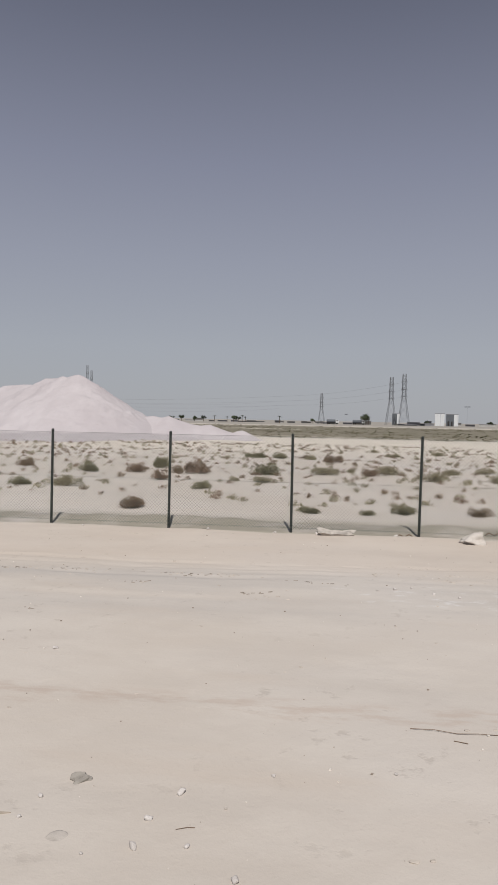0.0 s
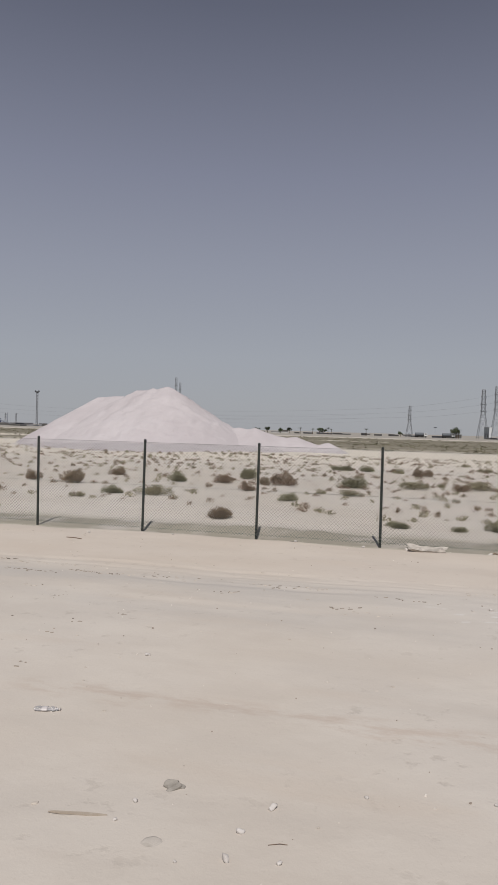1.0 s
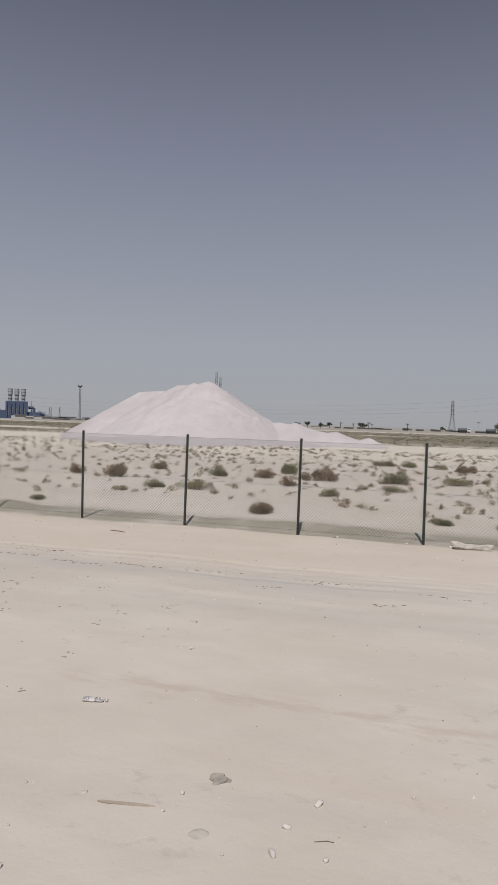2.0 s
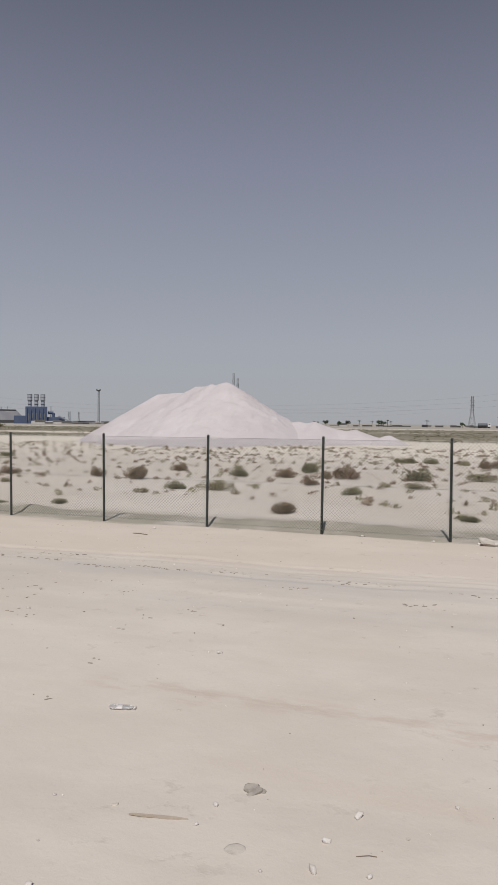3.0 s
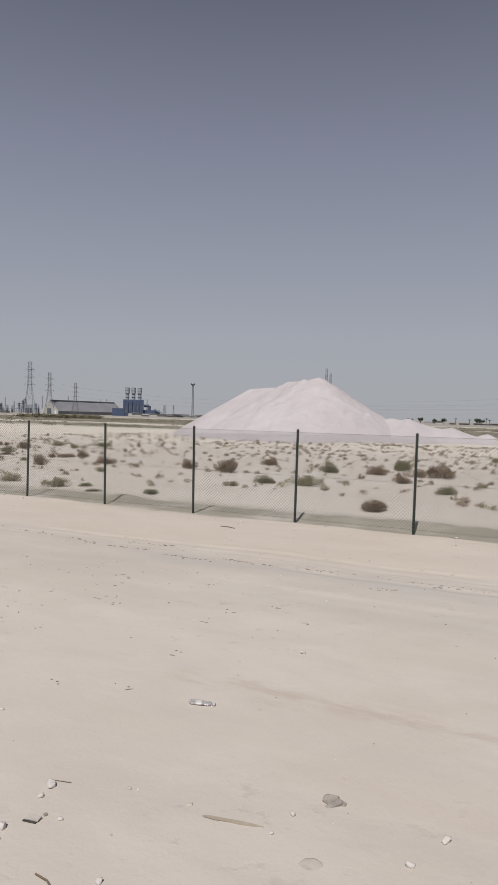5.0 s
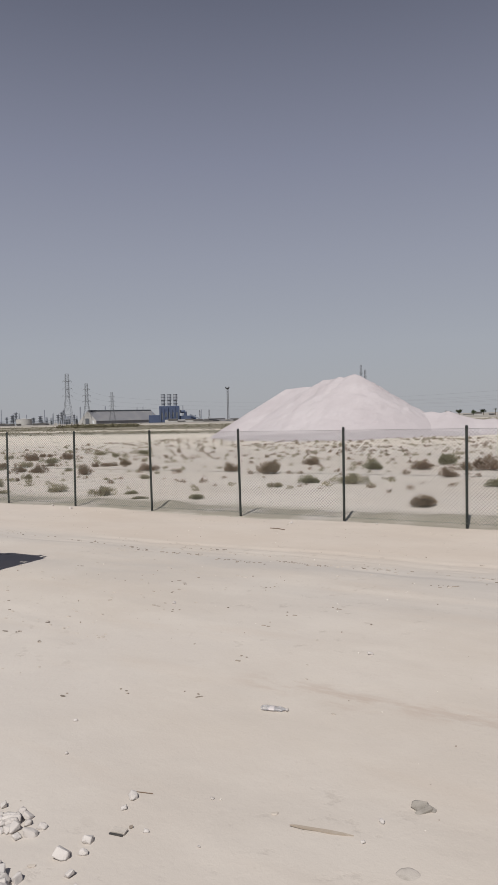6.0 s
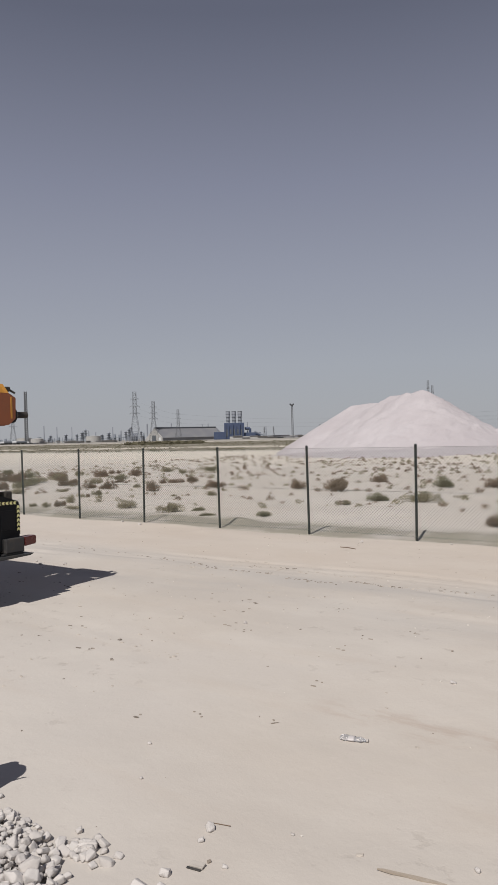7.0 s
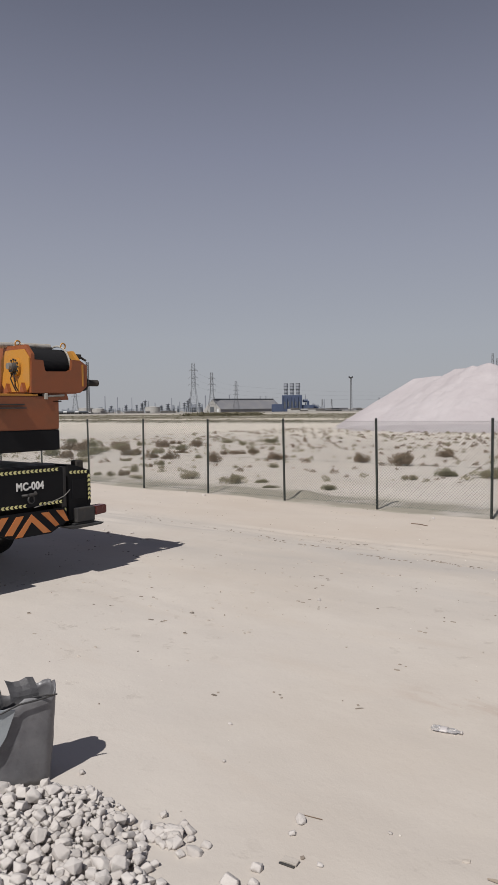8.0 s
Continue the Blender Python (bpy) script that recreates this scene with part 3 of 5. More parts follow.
def crane():
    # origin at the middle of the rear, on the ground; x points backwards out of the rear
    c = thing("truck_crane", "orange and black truck crane parked on sand", "crane", pose(-8.416, 5.195, 0.108) @ Matrix.Scale(0.95, 4))
    deck = part("chassis", prism(B(), [(-0.35, 0.92), (0.68, 0.92), (0.68, 1.40), (0.60, 1.43), (-0.27, 1.43), (-0.35, 1.40)], "x", -7.5, 0.0, 0.012), M_BLACK, c, "black painted carrier chassis")
    part("deck_plate", box(B(), (-7.3, -0.27, 1.432), (-0.06, 0.6, 1.45), 0.004), M_DARKSTEEL, deck)
    part("underframe", box(B(), (-7.2, -0.33, 0.58), (-0.35, 0.66, 0.918), 0.02), M_BLACK, c)
    # outrigger boxes at the rear corners
    for s, y0, y1 in ((1, 0.76, 1.14), (-1, -0.81, -0.43)):
        ob = part("outrigger_box", prism(B(), [(y0, 0.66), (y1, 0.66), (y1, 1.33), (y0 + 0.09, 1.43), (y0, 1.43)] if s > 0 else [(y0, 0.66), (y1, 0.66), (y1, 1.43), (y1 - 0.09, 1.43), (y0, 1.33)], "x", -0.9, -0.02, 0.01), M_BLACK, c)
        part("access_panel", box(B(), (-0.022, y0 + 0.07, 0.95), (-0.008, y1 - 0.09, 1.22), 0.004), M_BLACK, ob)
        part("lug", box(B(), (-0.17, y0 + 0.16, 1.33), (-0.045, y0 + 0.29, 1.48), 0.02), M_RUBBER, ob)
        part("upright_channel", box(B(), (-0.25, y0 - 0.085 if s > 0 else y1 + 0.002, 0.72), (-0.045, y0 - 0.002 if s > 0 else y1 + 0.078, 1.41), 0.006), M_DARKSTEEL, ob)
    # chevron board
    board = part("chevron_board", prism(B(), [(-0.35, 0.86), (0.68, 0.86), (0.76, 0.67), (0.62, 0.62), (0.46, 0.54), (-0.13, 0.54), (-0.29, 0.62), (-0.43, 0.67)], "x", -0.05, 0.006, 0.004), M_BLACK, c)
    stripes = [[(-0.05, 0.82), (0.06, 0.82), (-0.11, 0.59), (-0.22, 0.60)], [(0.17, 0.83), (0.17, 0.73), (0.03, 0.55), (-0.07, 0.55)],
               [(0.17, 0.83), (0.46, 0.56), (0.34, 0.56), (0.17, 0.73)], [(0.31, 0.83), (0.43, 0.83), (0.59, 0.64), (0.53, 0.62)], [(0.54, 0.84), (0.66, 0.83), (0.745, 0.67), (0.69, 0.67)],
               [(-0.26, 0.83), (-0.16, 0.83), (-0.30, 0.64), (-0.39, 0.67)]]
    for p in stripes:
        part("stripe", prism(B(), p, "x", 0.005, 0.010), M_STRIPE, board, "faded orange stripe")
    # hazard tape: black strip with yellow arrow marks
    tapes = [((-0.33, 1.385), (0.66, 1.385), -0.002), ((0.78, 1.325), (1.11, 1.315), -0.022), ((1.115, 1.29), (1.115, 0.87), -0.022), ((-0.33, 0.945), (0.16, 0.945), -0.002), ((0.28, 0.945), (0.66, 0.945), -0.002), ((0.72, 0.86), (0.72, 0.71), -0.042)]
    for (ya, za), (yb, zb), x0 in tapes:
        L = math.hypot(yb - ya, zb - za)
        dy, dz = (yb - ya) / L, (zb - za) / L
        q = lambda s, n: (ya + dy * s - dz * n, za + dz * s + dy * n)
        t = part("hazard_tape", prism(B(), [q(0, -0.026), q(L, -0.026), q(L, 0.026), q(0, 0.026)], "x", x0, x0 + 0.005), M_BLACK, c)
        step = 0.062
        for i in range(int(L / step)):
            s = step * (i + 0.12)
            mark = [q(s + 0.054, 0.021), q(s + 0.020, 0.021), q(s, 0), q(s + 0.020, -0.021), q(s + 0.054, -0.021), q(s + 0.034, 0)]
            part("arrow_mark", prism(B(), mark, "x", x0 + 0.0045, x0 + 0.008), M_HAZARD, t)
    # lettering
    cu = bpy.data.curves.new("lettering", "FONT")
    cu.body, cu.size, cu.extrude, cu.offset, cu.align_x = "MC-004", 0.138, 0.002, 0.0055, "CENTER"
    cu.space_character = 1.06
    tx = new("lettering", cu)
    bpy.context.view_layer.update()
    me = bpy.data.meshes.new_from_object(tx.evaluated_get(bpy.context.evaluated_depsgraph_get()))
    bpy.data.objects.remove(tx)
    me.materials.append(M_LETTER)
    lt = part("lettering", me, None, c, "white painted lettering MC-004")
    lt.matrix_basis = Matrix.Translation((0.004, 0.165, 1.15)) @ Euler((radians(90), 0, radians(90))).to_matrix().to_4x4() @ Matrix.Diagonal((0.86, 1, 1, 1))
    # tow hook, hose, plates and tail lamp
    hk = part("tow_hook", tube(B(), [(0.0, 0.05, 1.08), (0.07, 0.09, 1.09), (0.08, 0.2, 1.10), (0.0, 0.24, 1.11)], 0.018), M_DARKSTEEL, c)
    part("hook_ring", ring(B(), (0.06, 0.14, 1.03), (1, 0.2, 0), 0.05, 0.012, 18, 6), M_DARKSTEEL, hk)
    part("hose", tube(B(), [(0.0, 0.78, 1.09), (0.03, 0.72, 1.06), (0.035, 0.66, 1.02), (0.03, 0.56, 0.985), (0.025, 0.46, 0.96), (0.02, 0.34, 0.935), (0.0, 0.22, 0.91)], 0.006), M_STEEL, c, "thin grey hose")
    for s in (1, -1):
        y = (lambda v: v) if s > 0 else (lambda v: 0.33 - v)
        lo, hi = sorted((y(0.85), y(1.15)))
        br = part("lamp_bracket", box(B(), (-0.16, lo, 0.63), (0.06, hi, 0.83), 0.012), M_DARKSTEEL, c)
        lo, hi = sorted((y(1.155), y(1.35)))
        lamp = part("tail_lamp", prism(B(), [(lo, 0.70), (hi, 0.715), (hi, 0.835), (lo, 0.825)], "x", -0.04, 0.07, 0.012), M_REDLENS, c, "dusty dull red tail lamp")
        part("lamp_housing", box(B(), (-0.09, lo + 0.005, 0.70), (-0.042, hi - 0.005, 0.83), 0.008), M_DARKSTEEL, lamp)
        lo, hi = sorted((y(0.66), y(1.25)))
        part("outrigger_pad", prism(B(), [(lo, 0.60), (hi, 0.60), (hi - 0.06, 0.575), (lo + 0.06, 0.565)], "x", -0.45, 0.14, 0.004), M_DARKSTEEL, br)
        part("pad_plate", box(B(), (-0.3, lo + 0.15, 0.605), (0.05, hi - 0.1, 0.625), 0.003), M_DARKSTEEL, br)
    # wheels
    for x in (-2.3, -3.6, -6.4):
        for y in (-0.65, 0.98):
            w = part("wheel", ring(B(), (x, y, 0.405), (0, 1, 0), 0.36, 0.155, 36, 10), M_RUBBER, c, "dusty black tyre")
            part("rim", rod(B(), (x, y - 0.13, 0.405), (x, y + 0.13, 0.405), 0.27, sides=24), M_DARKSTEEL, w)
            part("hub", rod(B(), (x, y - 0.17, 0.405), (x, y + 0.17, 0.405), 0.10, sides=16), M_STEEL, w)
    # slewing superstructure
    part("slewing_ring", rod(B(), (-2.6, 0.165, 1.45), (-2.6, 0.165, 1.72), 0.55, sides=32), M_DARKSTEEL, c)
    cw = part("counterweight", prism(B(), [(-0.33, 1.92), (0.655, 1.92), (0.66, 2.36), (-0.33, 2.36)], "x", -1.5, -0.02, 0.012), M_ORANGE, c, "dull orange counterweight")
    part("black_skirt", prism(B(), [(-0.33, 1.64), (0.655, 1.645), (0.655, 1.918), (-0.33, 1.918)], "x", -1.5, -0.015, 0.012), M_BLACK, cw, "black painted lower band")
    part("seam", box(B(), (-0.025, -0.3, 2.245), (-0.012, 0.13, 2.262)), M_DARKSTEEL, cw)
    part("step_plate", box(B(), (-0.2, -0.3, 2.20), (0.05, 0.12, 2.215), 0.003), M_DARKSTEEL, cw)
    fr = part("slewing_frame", prism(B(), [(-3.8, 1.72), (-1.52, 1.72), (-1.52, 2.38), (-1.25, 2.9), (-2.2, 2.95), (-3.8, 2.6)], "y", -0.3, 0.55, 0.02), M_ORANGE, c)
    part("side_box", box(B(), (-3.3, 0.62, 1.75), (-1.03, 1.10, 2.86), 0.03), M_ORANGE, fr)
    part("ledge", box(B(), (-1.4, -0.32, 2.362), (-0.02, 0.34, 2.39), 0.006), M_YELLOW, c)
    part("bracket", prism(B(), [(0.44, 2.40), (0.82, 2.40), (0.85, 2.315), (0.60, 2.315)], "x", -0.5, -0.06, 0.008), M_ORANGE, c)
    part("bracket_foot", box(B(), (-0.35, 0.56, 2.285), (-0.02, 0.70, 2.305), 0.004), M_DARKSTEEL, c)
    part("guide_roller", rod(B(), (-0.02, 0.47, 2.36), (-0.02, 0.74, 2.375), 0.014, sides=10), M_STEEL, c)
    part("clamp", box(B(), (-0.06, 0.43, 2.32), (0.0, 0.475, 2.40), 0.006), M_PIPE, c)
    # winch
    win = part("winch_housing", prism(B(), [(0.23, 2.40), (0.24, 2.84), (0.43, 2.835), (0.44, 2.70), (0.47, 2.68), (0.80, 2.69), (0.87, 2.72), (0.87, 2.86), (1.02, 2.855), (1.13, 2.79), (1.12, 2.50), (1.01, 2.41)], "x", -0.06, -0.01, 0.008), M_ORANGE, c, "orange winch housing with notched edge")
    part("edge_strip", box(B(), (-0.012, 1.035, 2.50), (-0.004, 1.062, 2.80), 0.002), M_YELLOW, win, "worn yellow edge strip")
    part("housing_floor", box(B(), (-0.95, 0.26, 2.40), (-0.065, 0.98, 2.43)), M_ORANGE, win)
    octo = lambda x0, x1, z0, z1, k: [(x0 + k, z0), (x1 - k * 0.6, z0), (x1, z0 + k * 0.6), (x1, z1 - k), (x1 - k, z1), (x0 + k, z1), (x0, z1 - k), (x0, z0 + k)]
    side = part("side_frame", prism(B(), octo(-0.90, -0.015, 2.40, 3.04, 0.13), "y", 0.245, 0.30, 0.006), M_ORANGE, c)
    plate = part("side_plate", prism(B(), octo(-0.70, -0.03, 2.42, 2.98, 0.12), "y", 0.222, 0.243, 0.005), M_YELLOW, c, "yellow-orange octagonal winch plate")
    fl = part("flange", rod(B(), (-0.33, 0.19, 2.75), (-0.33, 0.222, 2.75), 0.12, sides=28), M_YELLOW, plate)
    for i in range(12):
        a = math.pi * i / 6
        rod_b = rod(B(), (-0.33 + 0.10 * math.cos(a), 0.172, 2.75 + 0.10 * math.sin(a)), (-0.33 + 0.10 * math.cos(a), 0.19, 2.75 + 0.10 * math.sin(a)), 0.012, sides=6)
        part("bolt", rod_b, M_DARKSTEEL, plate)
    part("motor", rod(B(), (-0.33, 0.14, 2.74), (-0.33, 0.19, 2.74), 0.06, 0.075, 20), M_DARKSTEEL, plate)
    part("shaft_cap", rod(B(), (-0.34, 0.10, 2.76), (-0.34, 0.14, 2.76), 0.042, 0.05, 16), M_STEEL, plate)
    part("motor_cable", tube(B(), [(-0.34, 0.17, 2.68), (-0.37, 0.16, 2.6), (-0.35, 0.18, 2.52), (-0.32, 0.2, 2.44)], 0.008), M_RUBBER, plate)
    part("motor_cable", tube(B(), [(-0.31, 0.17, 2.68), (-0.28, 0.16, 2.6), (-0.29, 0.18, 2.5), (-0.27, 0.2, 2.44)], 0.008), M_RUBBER, plate)
    for x in (-0.50, -0.14):
        part("gusset", prism(B(), [(x - 0.05, 2.42), (x + 0.05, 2.42), (x, 2.54)], "y", 0.17, 0.221), M_ORANGE, plate)
    part("far_side_frame", prism(B(), octo(-1.05, -0.065, 2.42, 3.0, 0.16), "y", 1.02, 1.075, 0.006), M_YELLOW, c)
    # unseen plate, added to block a slit of sun in the crane's shadow
    part("shadow_gap_plate", box(B(), (-1.12, 1.02, 2.30), (-0.84, 1.075, 2.62), 0.006), M_ORANGE, c)
    drum = part("winch_drum", rod(B(), (-0.44, 0.31, 2.755), (-0.44, 1.01, 2.755), 0.245, sides=40), M_ROPE, c, "black winch drum wound with rope")
    turns = B()
    for i in range(46):
        ring(turns, (-0.44, 0.32 + i * 0.0148, 2.755), (0, 1, 0), 0.262, 0.0105, 36, 5)
    part("wire_rope", turns, M_ROPE, drum, smooth=True)
    for y in (0.345, 0.93):
        part("guard_strap", ring(B(), (-0.44, y, 2.755), (0, 1, 0), 0.318, 0.014, 36, 6), M_PIPE, drum, "worn pale guard strap")
    part("roller_pipe", rod(B(), (-0.67, -0.3, 3.05), (-0.55, 0.90, 3.07), 0.042, sides=16), M_PIPE, c, "worn pale roller pipe")
    for y, x in ((0.96, -0.32), (0.30, -0.4), (0.0, -0.6)):
        part("lifting_eye", ring(B(), (x, y, 3.07), (1, 0, 0), 0.038, 0.011, 18, 6), M_YELLOW, c)
    part("shaft_flange", rod(B(), (-0.12, 1.075, 2.55), (-0.12, 1.15, 2.55), 0.11, sides=20), M_RUBBER, c)
    part("drive_shaft", rod(B(), (-0.12, 1.15, 2.555), (-0.12, 1.38, 2.555), 0.046, sides=16), M_RUBBER, c)
    part("shaft_band", rod(B(), (-0.12, 1.15, 2.555), (-0.12, 1.20, 2.555), 0.054, sides=16), M_STEEL, c)
    part("limit_switch", box(B(), (-0.26, 1.08, 2.89), (-0.18, 1.17, 2.96), 0.015), M_RUBBER, c)
    part("switch_arm", rod(B(), (-0.22, 1.15, 2.93), (-0.18, 1.24, 2.87), 0.016, sides=8), M_RUBBER, c)
    return c


crane()


# ---- torn sheet-metal bin ----
def torn_bin():
    m = Mat("weathered_galvanised", 0.5, 0.25)
    patch = m.ramp(m.noise(5, 5, 0.6, True), 0.35, 0.7)
    col = m.mix(patch, (0.135, 0.133, 0.142), (0.20, 0.198, 0.206))
    col = m.mix(m.mul(m.ramp(m.noise(22, 4, 0.6, True), 0.55, 0.75), 0.4), col, (0.09, 0.083, 0.076))
    m.colour(col).roughness(patch, 0.42, 0.62).bump(m.noise(9, 4, 0.6, True), 0.25, 0.02)
    mat = m.m
    yaw = math.degrees(math.atan2(-0.89, -0.46))
    t = thing("torn_metal_bin", "crumpled grey sheet-metal bin with torn rim on gravel", "bin", pose(-4.33, 2.835, 0, 0, 0, yaw))
    rng = random.Random(4)
    w, d, r = 0.62, 0.24, 0.06
    outline = []
    for cx, cy, a0 in ((w - r, -r, 0), (r, -r, 90), (r, -d + r, 180), (w - r, -d + r, 270)):
        for i in range(5):
            a = radians(a0 + 22.5 * i)
            outline.append((cx + r * math.cos(a), cy + r * math.sin(a)))
    dense = []
    for (x0, y0), (x1, y1) in zip(outline, outline[1:] + outline[:1]):
        n = max(1, int(math.hypot(x1 - x0, y1 - y0) / 0.035))
        dense += [(x0 + (x1 - x0) * i / n, y0 + (y1 - y0) * i / n) for i in range(n)]
    n, rows_ = len(dense), 14
    cx, cy = w / 2, -d / 2
    tear = [0.02 * rng.uniform(-1, 1) + 0.05 * noise.noise((4 * x, 4 * y, 2.0)) for x, y in dense]
    outer, inner = [], []
    for k in range(rows_ + 1):
        for i, (x, y) in enumerate(dense):
            h = 0.53 + tear[i] + (-0.15 * min(x, 0.4) if y > -0.12 else -0.02 + 0.03 * math.sin(22 * x) - 0.10 * x)
            z = h * k / rows_
            s_ = 0.94 + 0.12 * k / rows_
            dent = 0.022 * noise.noise((2.6 * x, 2.6 * y + 5, 1.6 * z)) + 0.007 * noise.noise((9 * x, 9 * y, 9 * z))
            px, py = cx + (x - cx) * s_, cy + (y - cy) * s_
            ln = math.hypot(px - cx, py - cy)
            ux, uy = (px - cx) / ln, (py - cy) / ln
            outer.append((px + ux * dent, py + uy * dent, z))
            inner.append((px + ux * (dent - 0.008), py + uy * (dent - 0.008), z + (0.004 if k == 0 else 0)))
    verts = outer + inner
    o = len(outer)
    faces = []
    for k in range(rows_):
        for i in range(n):
            j = (i + 1) % n
            a, b, c_, d_ = k * n + i, k * n + j, (k + 1) * n + j, (k + 1) * n + i
            faces += [(a, b, c_, d_), (o + b, o + a, o + d_, o + c_)]
    for i in range(n):
        j = (i + 1) % n
        faces.append((rows_ * n + i, rows_ * n + j, o + rows_ * n + j, o + rows_ * n + i))
    faces.append(tuple(range(n))[::-1])
    part("shell", mesh_of("shell", verts, faces, mat, True), None, t)

    def sheet(pts, up, bend):
        bm = B()
        rows2 = []
        for k in range(5):
            f_ = k / 4
            rows2.append([bm.verts.new((x + bend[0] * f_ * f_, y + bend[1] * f_ * f_, z + up * f_ * (0.7 + 0.5 * noise.noise((9 * x, 3, z))))) for x, y, z in pts])
        for a, b in zip(rows2, rows2[1:]):
            for i in range(len(pts) - 1):
                bm.faces.new((a[i], a[i + 1], b[i + 1], b[i]))
        g = bmesh.ops.solidify(bm, geom=bm.faces[:], thickness=0.005)
        return bm

    part("torn_flap", sheet([(0.07 + 0.04 * i, -0.10, 0.47) for i in range(5)], 0.12, (0.03, -0.05)), mat, t, "bent torn flap")
    part("torn_flap", sheet([(0.27 + 0.04 * i, -0.13, 0.43) for i in range(4)], 0.14, (0.02, -0.04)), mat, t, "bent torn flap")
    pale = worn("pale_bluish_sheet", (0.36, 0.39, 0.41), (0.24, 0.25, 0.26), 0.5, 0.2, 6.0, 0.5, 0.1)
    part("pale_sheet", prism(B(), [(0.215, 0.475), (0.30, 0.49), (0.45, 0.47), (0.45, 0.17), (0.33, 0.24), (0.27, 0.33)], "y", 0.030, 0.036), pale, t, "pale bluish folded sheet")
    part("rim_wire", tube(B(), [(0.0, 0.03, 0.525), (0.1, 0.035, 0.512), (0.2, 0.04, 0.505), (0.3, 0.045, 0.47), (0.36, 0.04, 0.475)], 0.006, 6), M_DARKSTEEL, t)
    part("rim_wire", tube(B(), [(-0.015, 0.04, 0.53), (0.05, 0.03, 0.53), (0.12, 0.0, 0.52)], 0.005, 6), M_DARKSTEEL, t)
    return t


torn_bin()


# ---- stones, gravel and litter ----
M_STONE = None


def stone_material():
    m = Mat("pale_limestone", 0.88)
    c = m.mix(m.random(), (0.46, 0.425, 0.40), (0.545, 0.510, 0.485))
    c = m.mix(m.mul(m.ramp(m.noise(1.6, 5, 0.65, True), 0.5, 0.75), 0.45), c, (0.37, 0.335, 0.305))
    m.colour(c).bump(m.noise(2.2, 5, 0.65, True), 0.22, 0.05)
    soft_edge = m.n.new("ShaderNodeBevel")
    soft_edge.inputs["Radius"].default_value = 0.012
    m.link(soft_edge.outputs["Normal"], [n_ for n_ in m.n if n_.type == "BUMP"][0].inputs["Normal"])
    return m.m


M_STONE = stone_material()


def pebble_material():
    m = Mat("mixed_pebbles", 0.9)
    c = m.mix(m.ramp(m.island(), 0.2, 0.9), (0.24, 0.20, 0.165), (0.60, 0.56, 0.51))
    m.colour(c)
    return m.m


M_PEBBLE = pebble_material()


def stone_mesh(seed, flat=1.0):
    rng = random.Random(seed)
    bm = B()
    for sx in (-1, 1):
        for sy in (-1, 1):
            for sz in (-1, 1):
                j = lambda: rng.uniform(0.38, 1.05)
                bm.verts.new((sx * 0.44 * j(), sy * 0.38 * j(), sz * 0.32 * j() * flat))
    for _ in range(9):
        v = Vector((rng.gauss(0, 1), rng.gauss(0, 1), rng.gauss(0, 1))).normalized() * rng.uniform(0.40, 0.50)
        bm.verts.new((v.x * 1.1, v.y * 0.95, v.z * 0.8 * flat))
    r = bmesh.ops.convex_hull(bm, input=bm.verts[:])
    loose = [v for v in bm.verts if not v.link_faces]
    bmesh.ops.delete(bm, geom=loose, context="VERTS")
    return mesh_from("stone", bm, M_STONE)


STONES = [stone_mesh(100 + i) for i in range(12)]


def stone_matrix(x, y, z, s_, rng):
    return Matrix.Translation((x, y, z)) @ Euler((rng.uniform(-0.5, 0.5), rng.uniform(-0.5, 0.5), rng.uniform(0, 6.28))).to_matrix().to_4x4() @ Matrix.Diagonal((s_ * rng.uniform(0.85, 1.25), s_ * rng.uniform(0.8, 1.1), s_ * rng.uniform(0.7, 1.1), 1))


EDGE = [(-5.8, 2.35), (-4.75, 2.44), (-4.44, 2.64), (-4.29, 2.79), (-4.10, 2.90), (-3.98, 2.91), (-3.80, 2.88), (-3.66, 2.84), (-3.50, 2.77), (-3.40, 2.72), (-3.20, 2.60), (-3.0, 2.56), (-2.86, 2.48), (-2.82, 2.2), (-3.0, 1.7), (-3.4, 1.2), (-5.8, 1.2)]


def inside(x, y, poly):
    hit = False
    for (x0, y0), (x1, y1) in zip(poly, poly[1:] + poly[:1]):
        if (y0 > y) != (y1 > y) and x < (x1 - x0) * (y - y0) / (y1 - y0) + x0:
            hit = not hit
    return hit


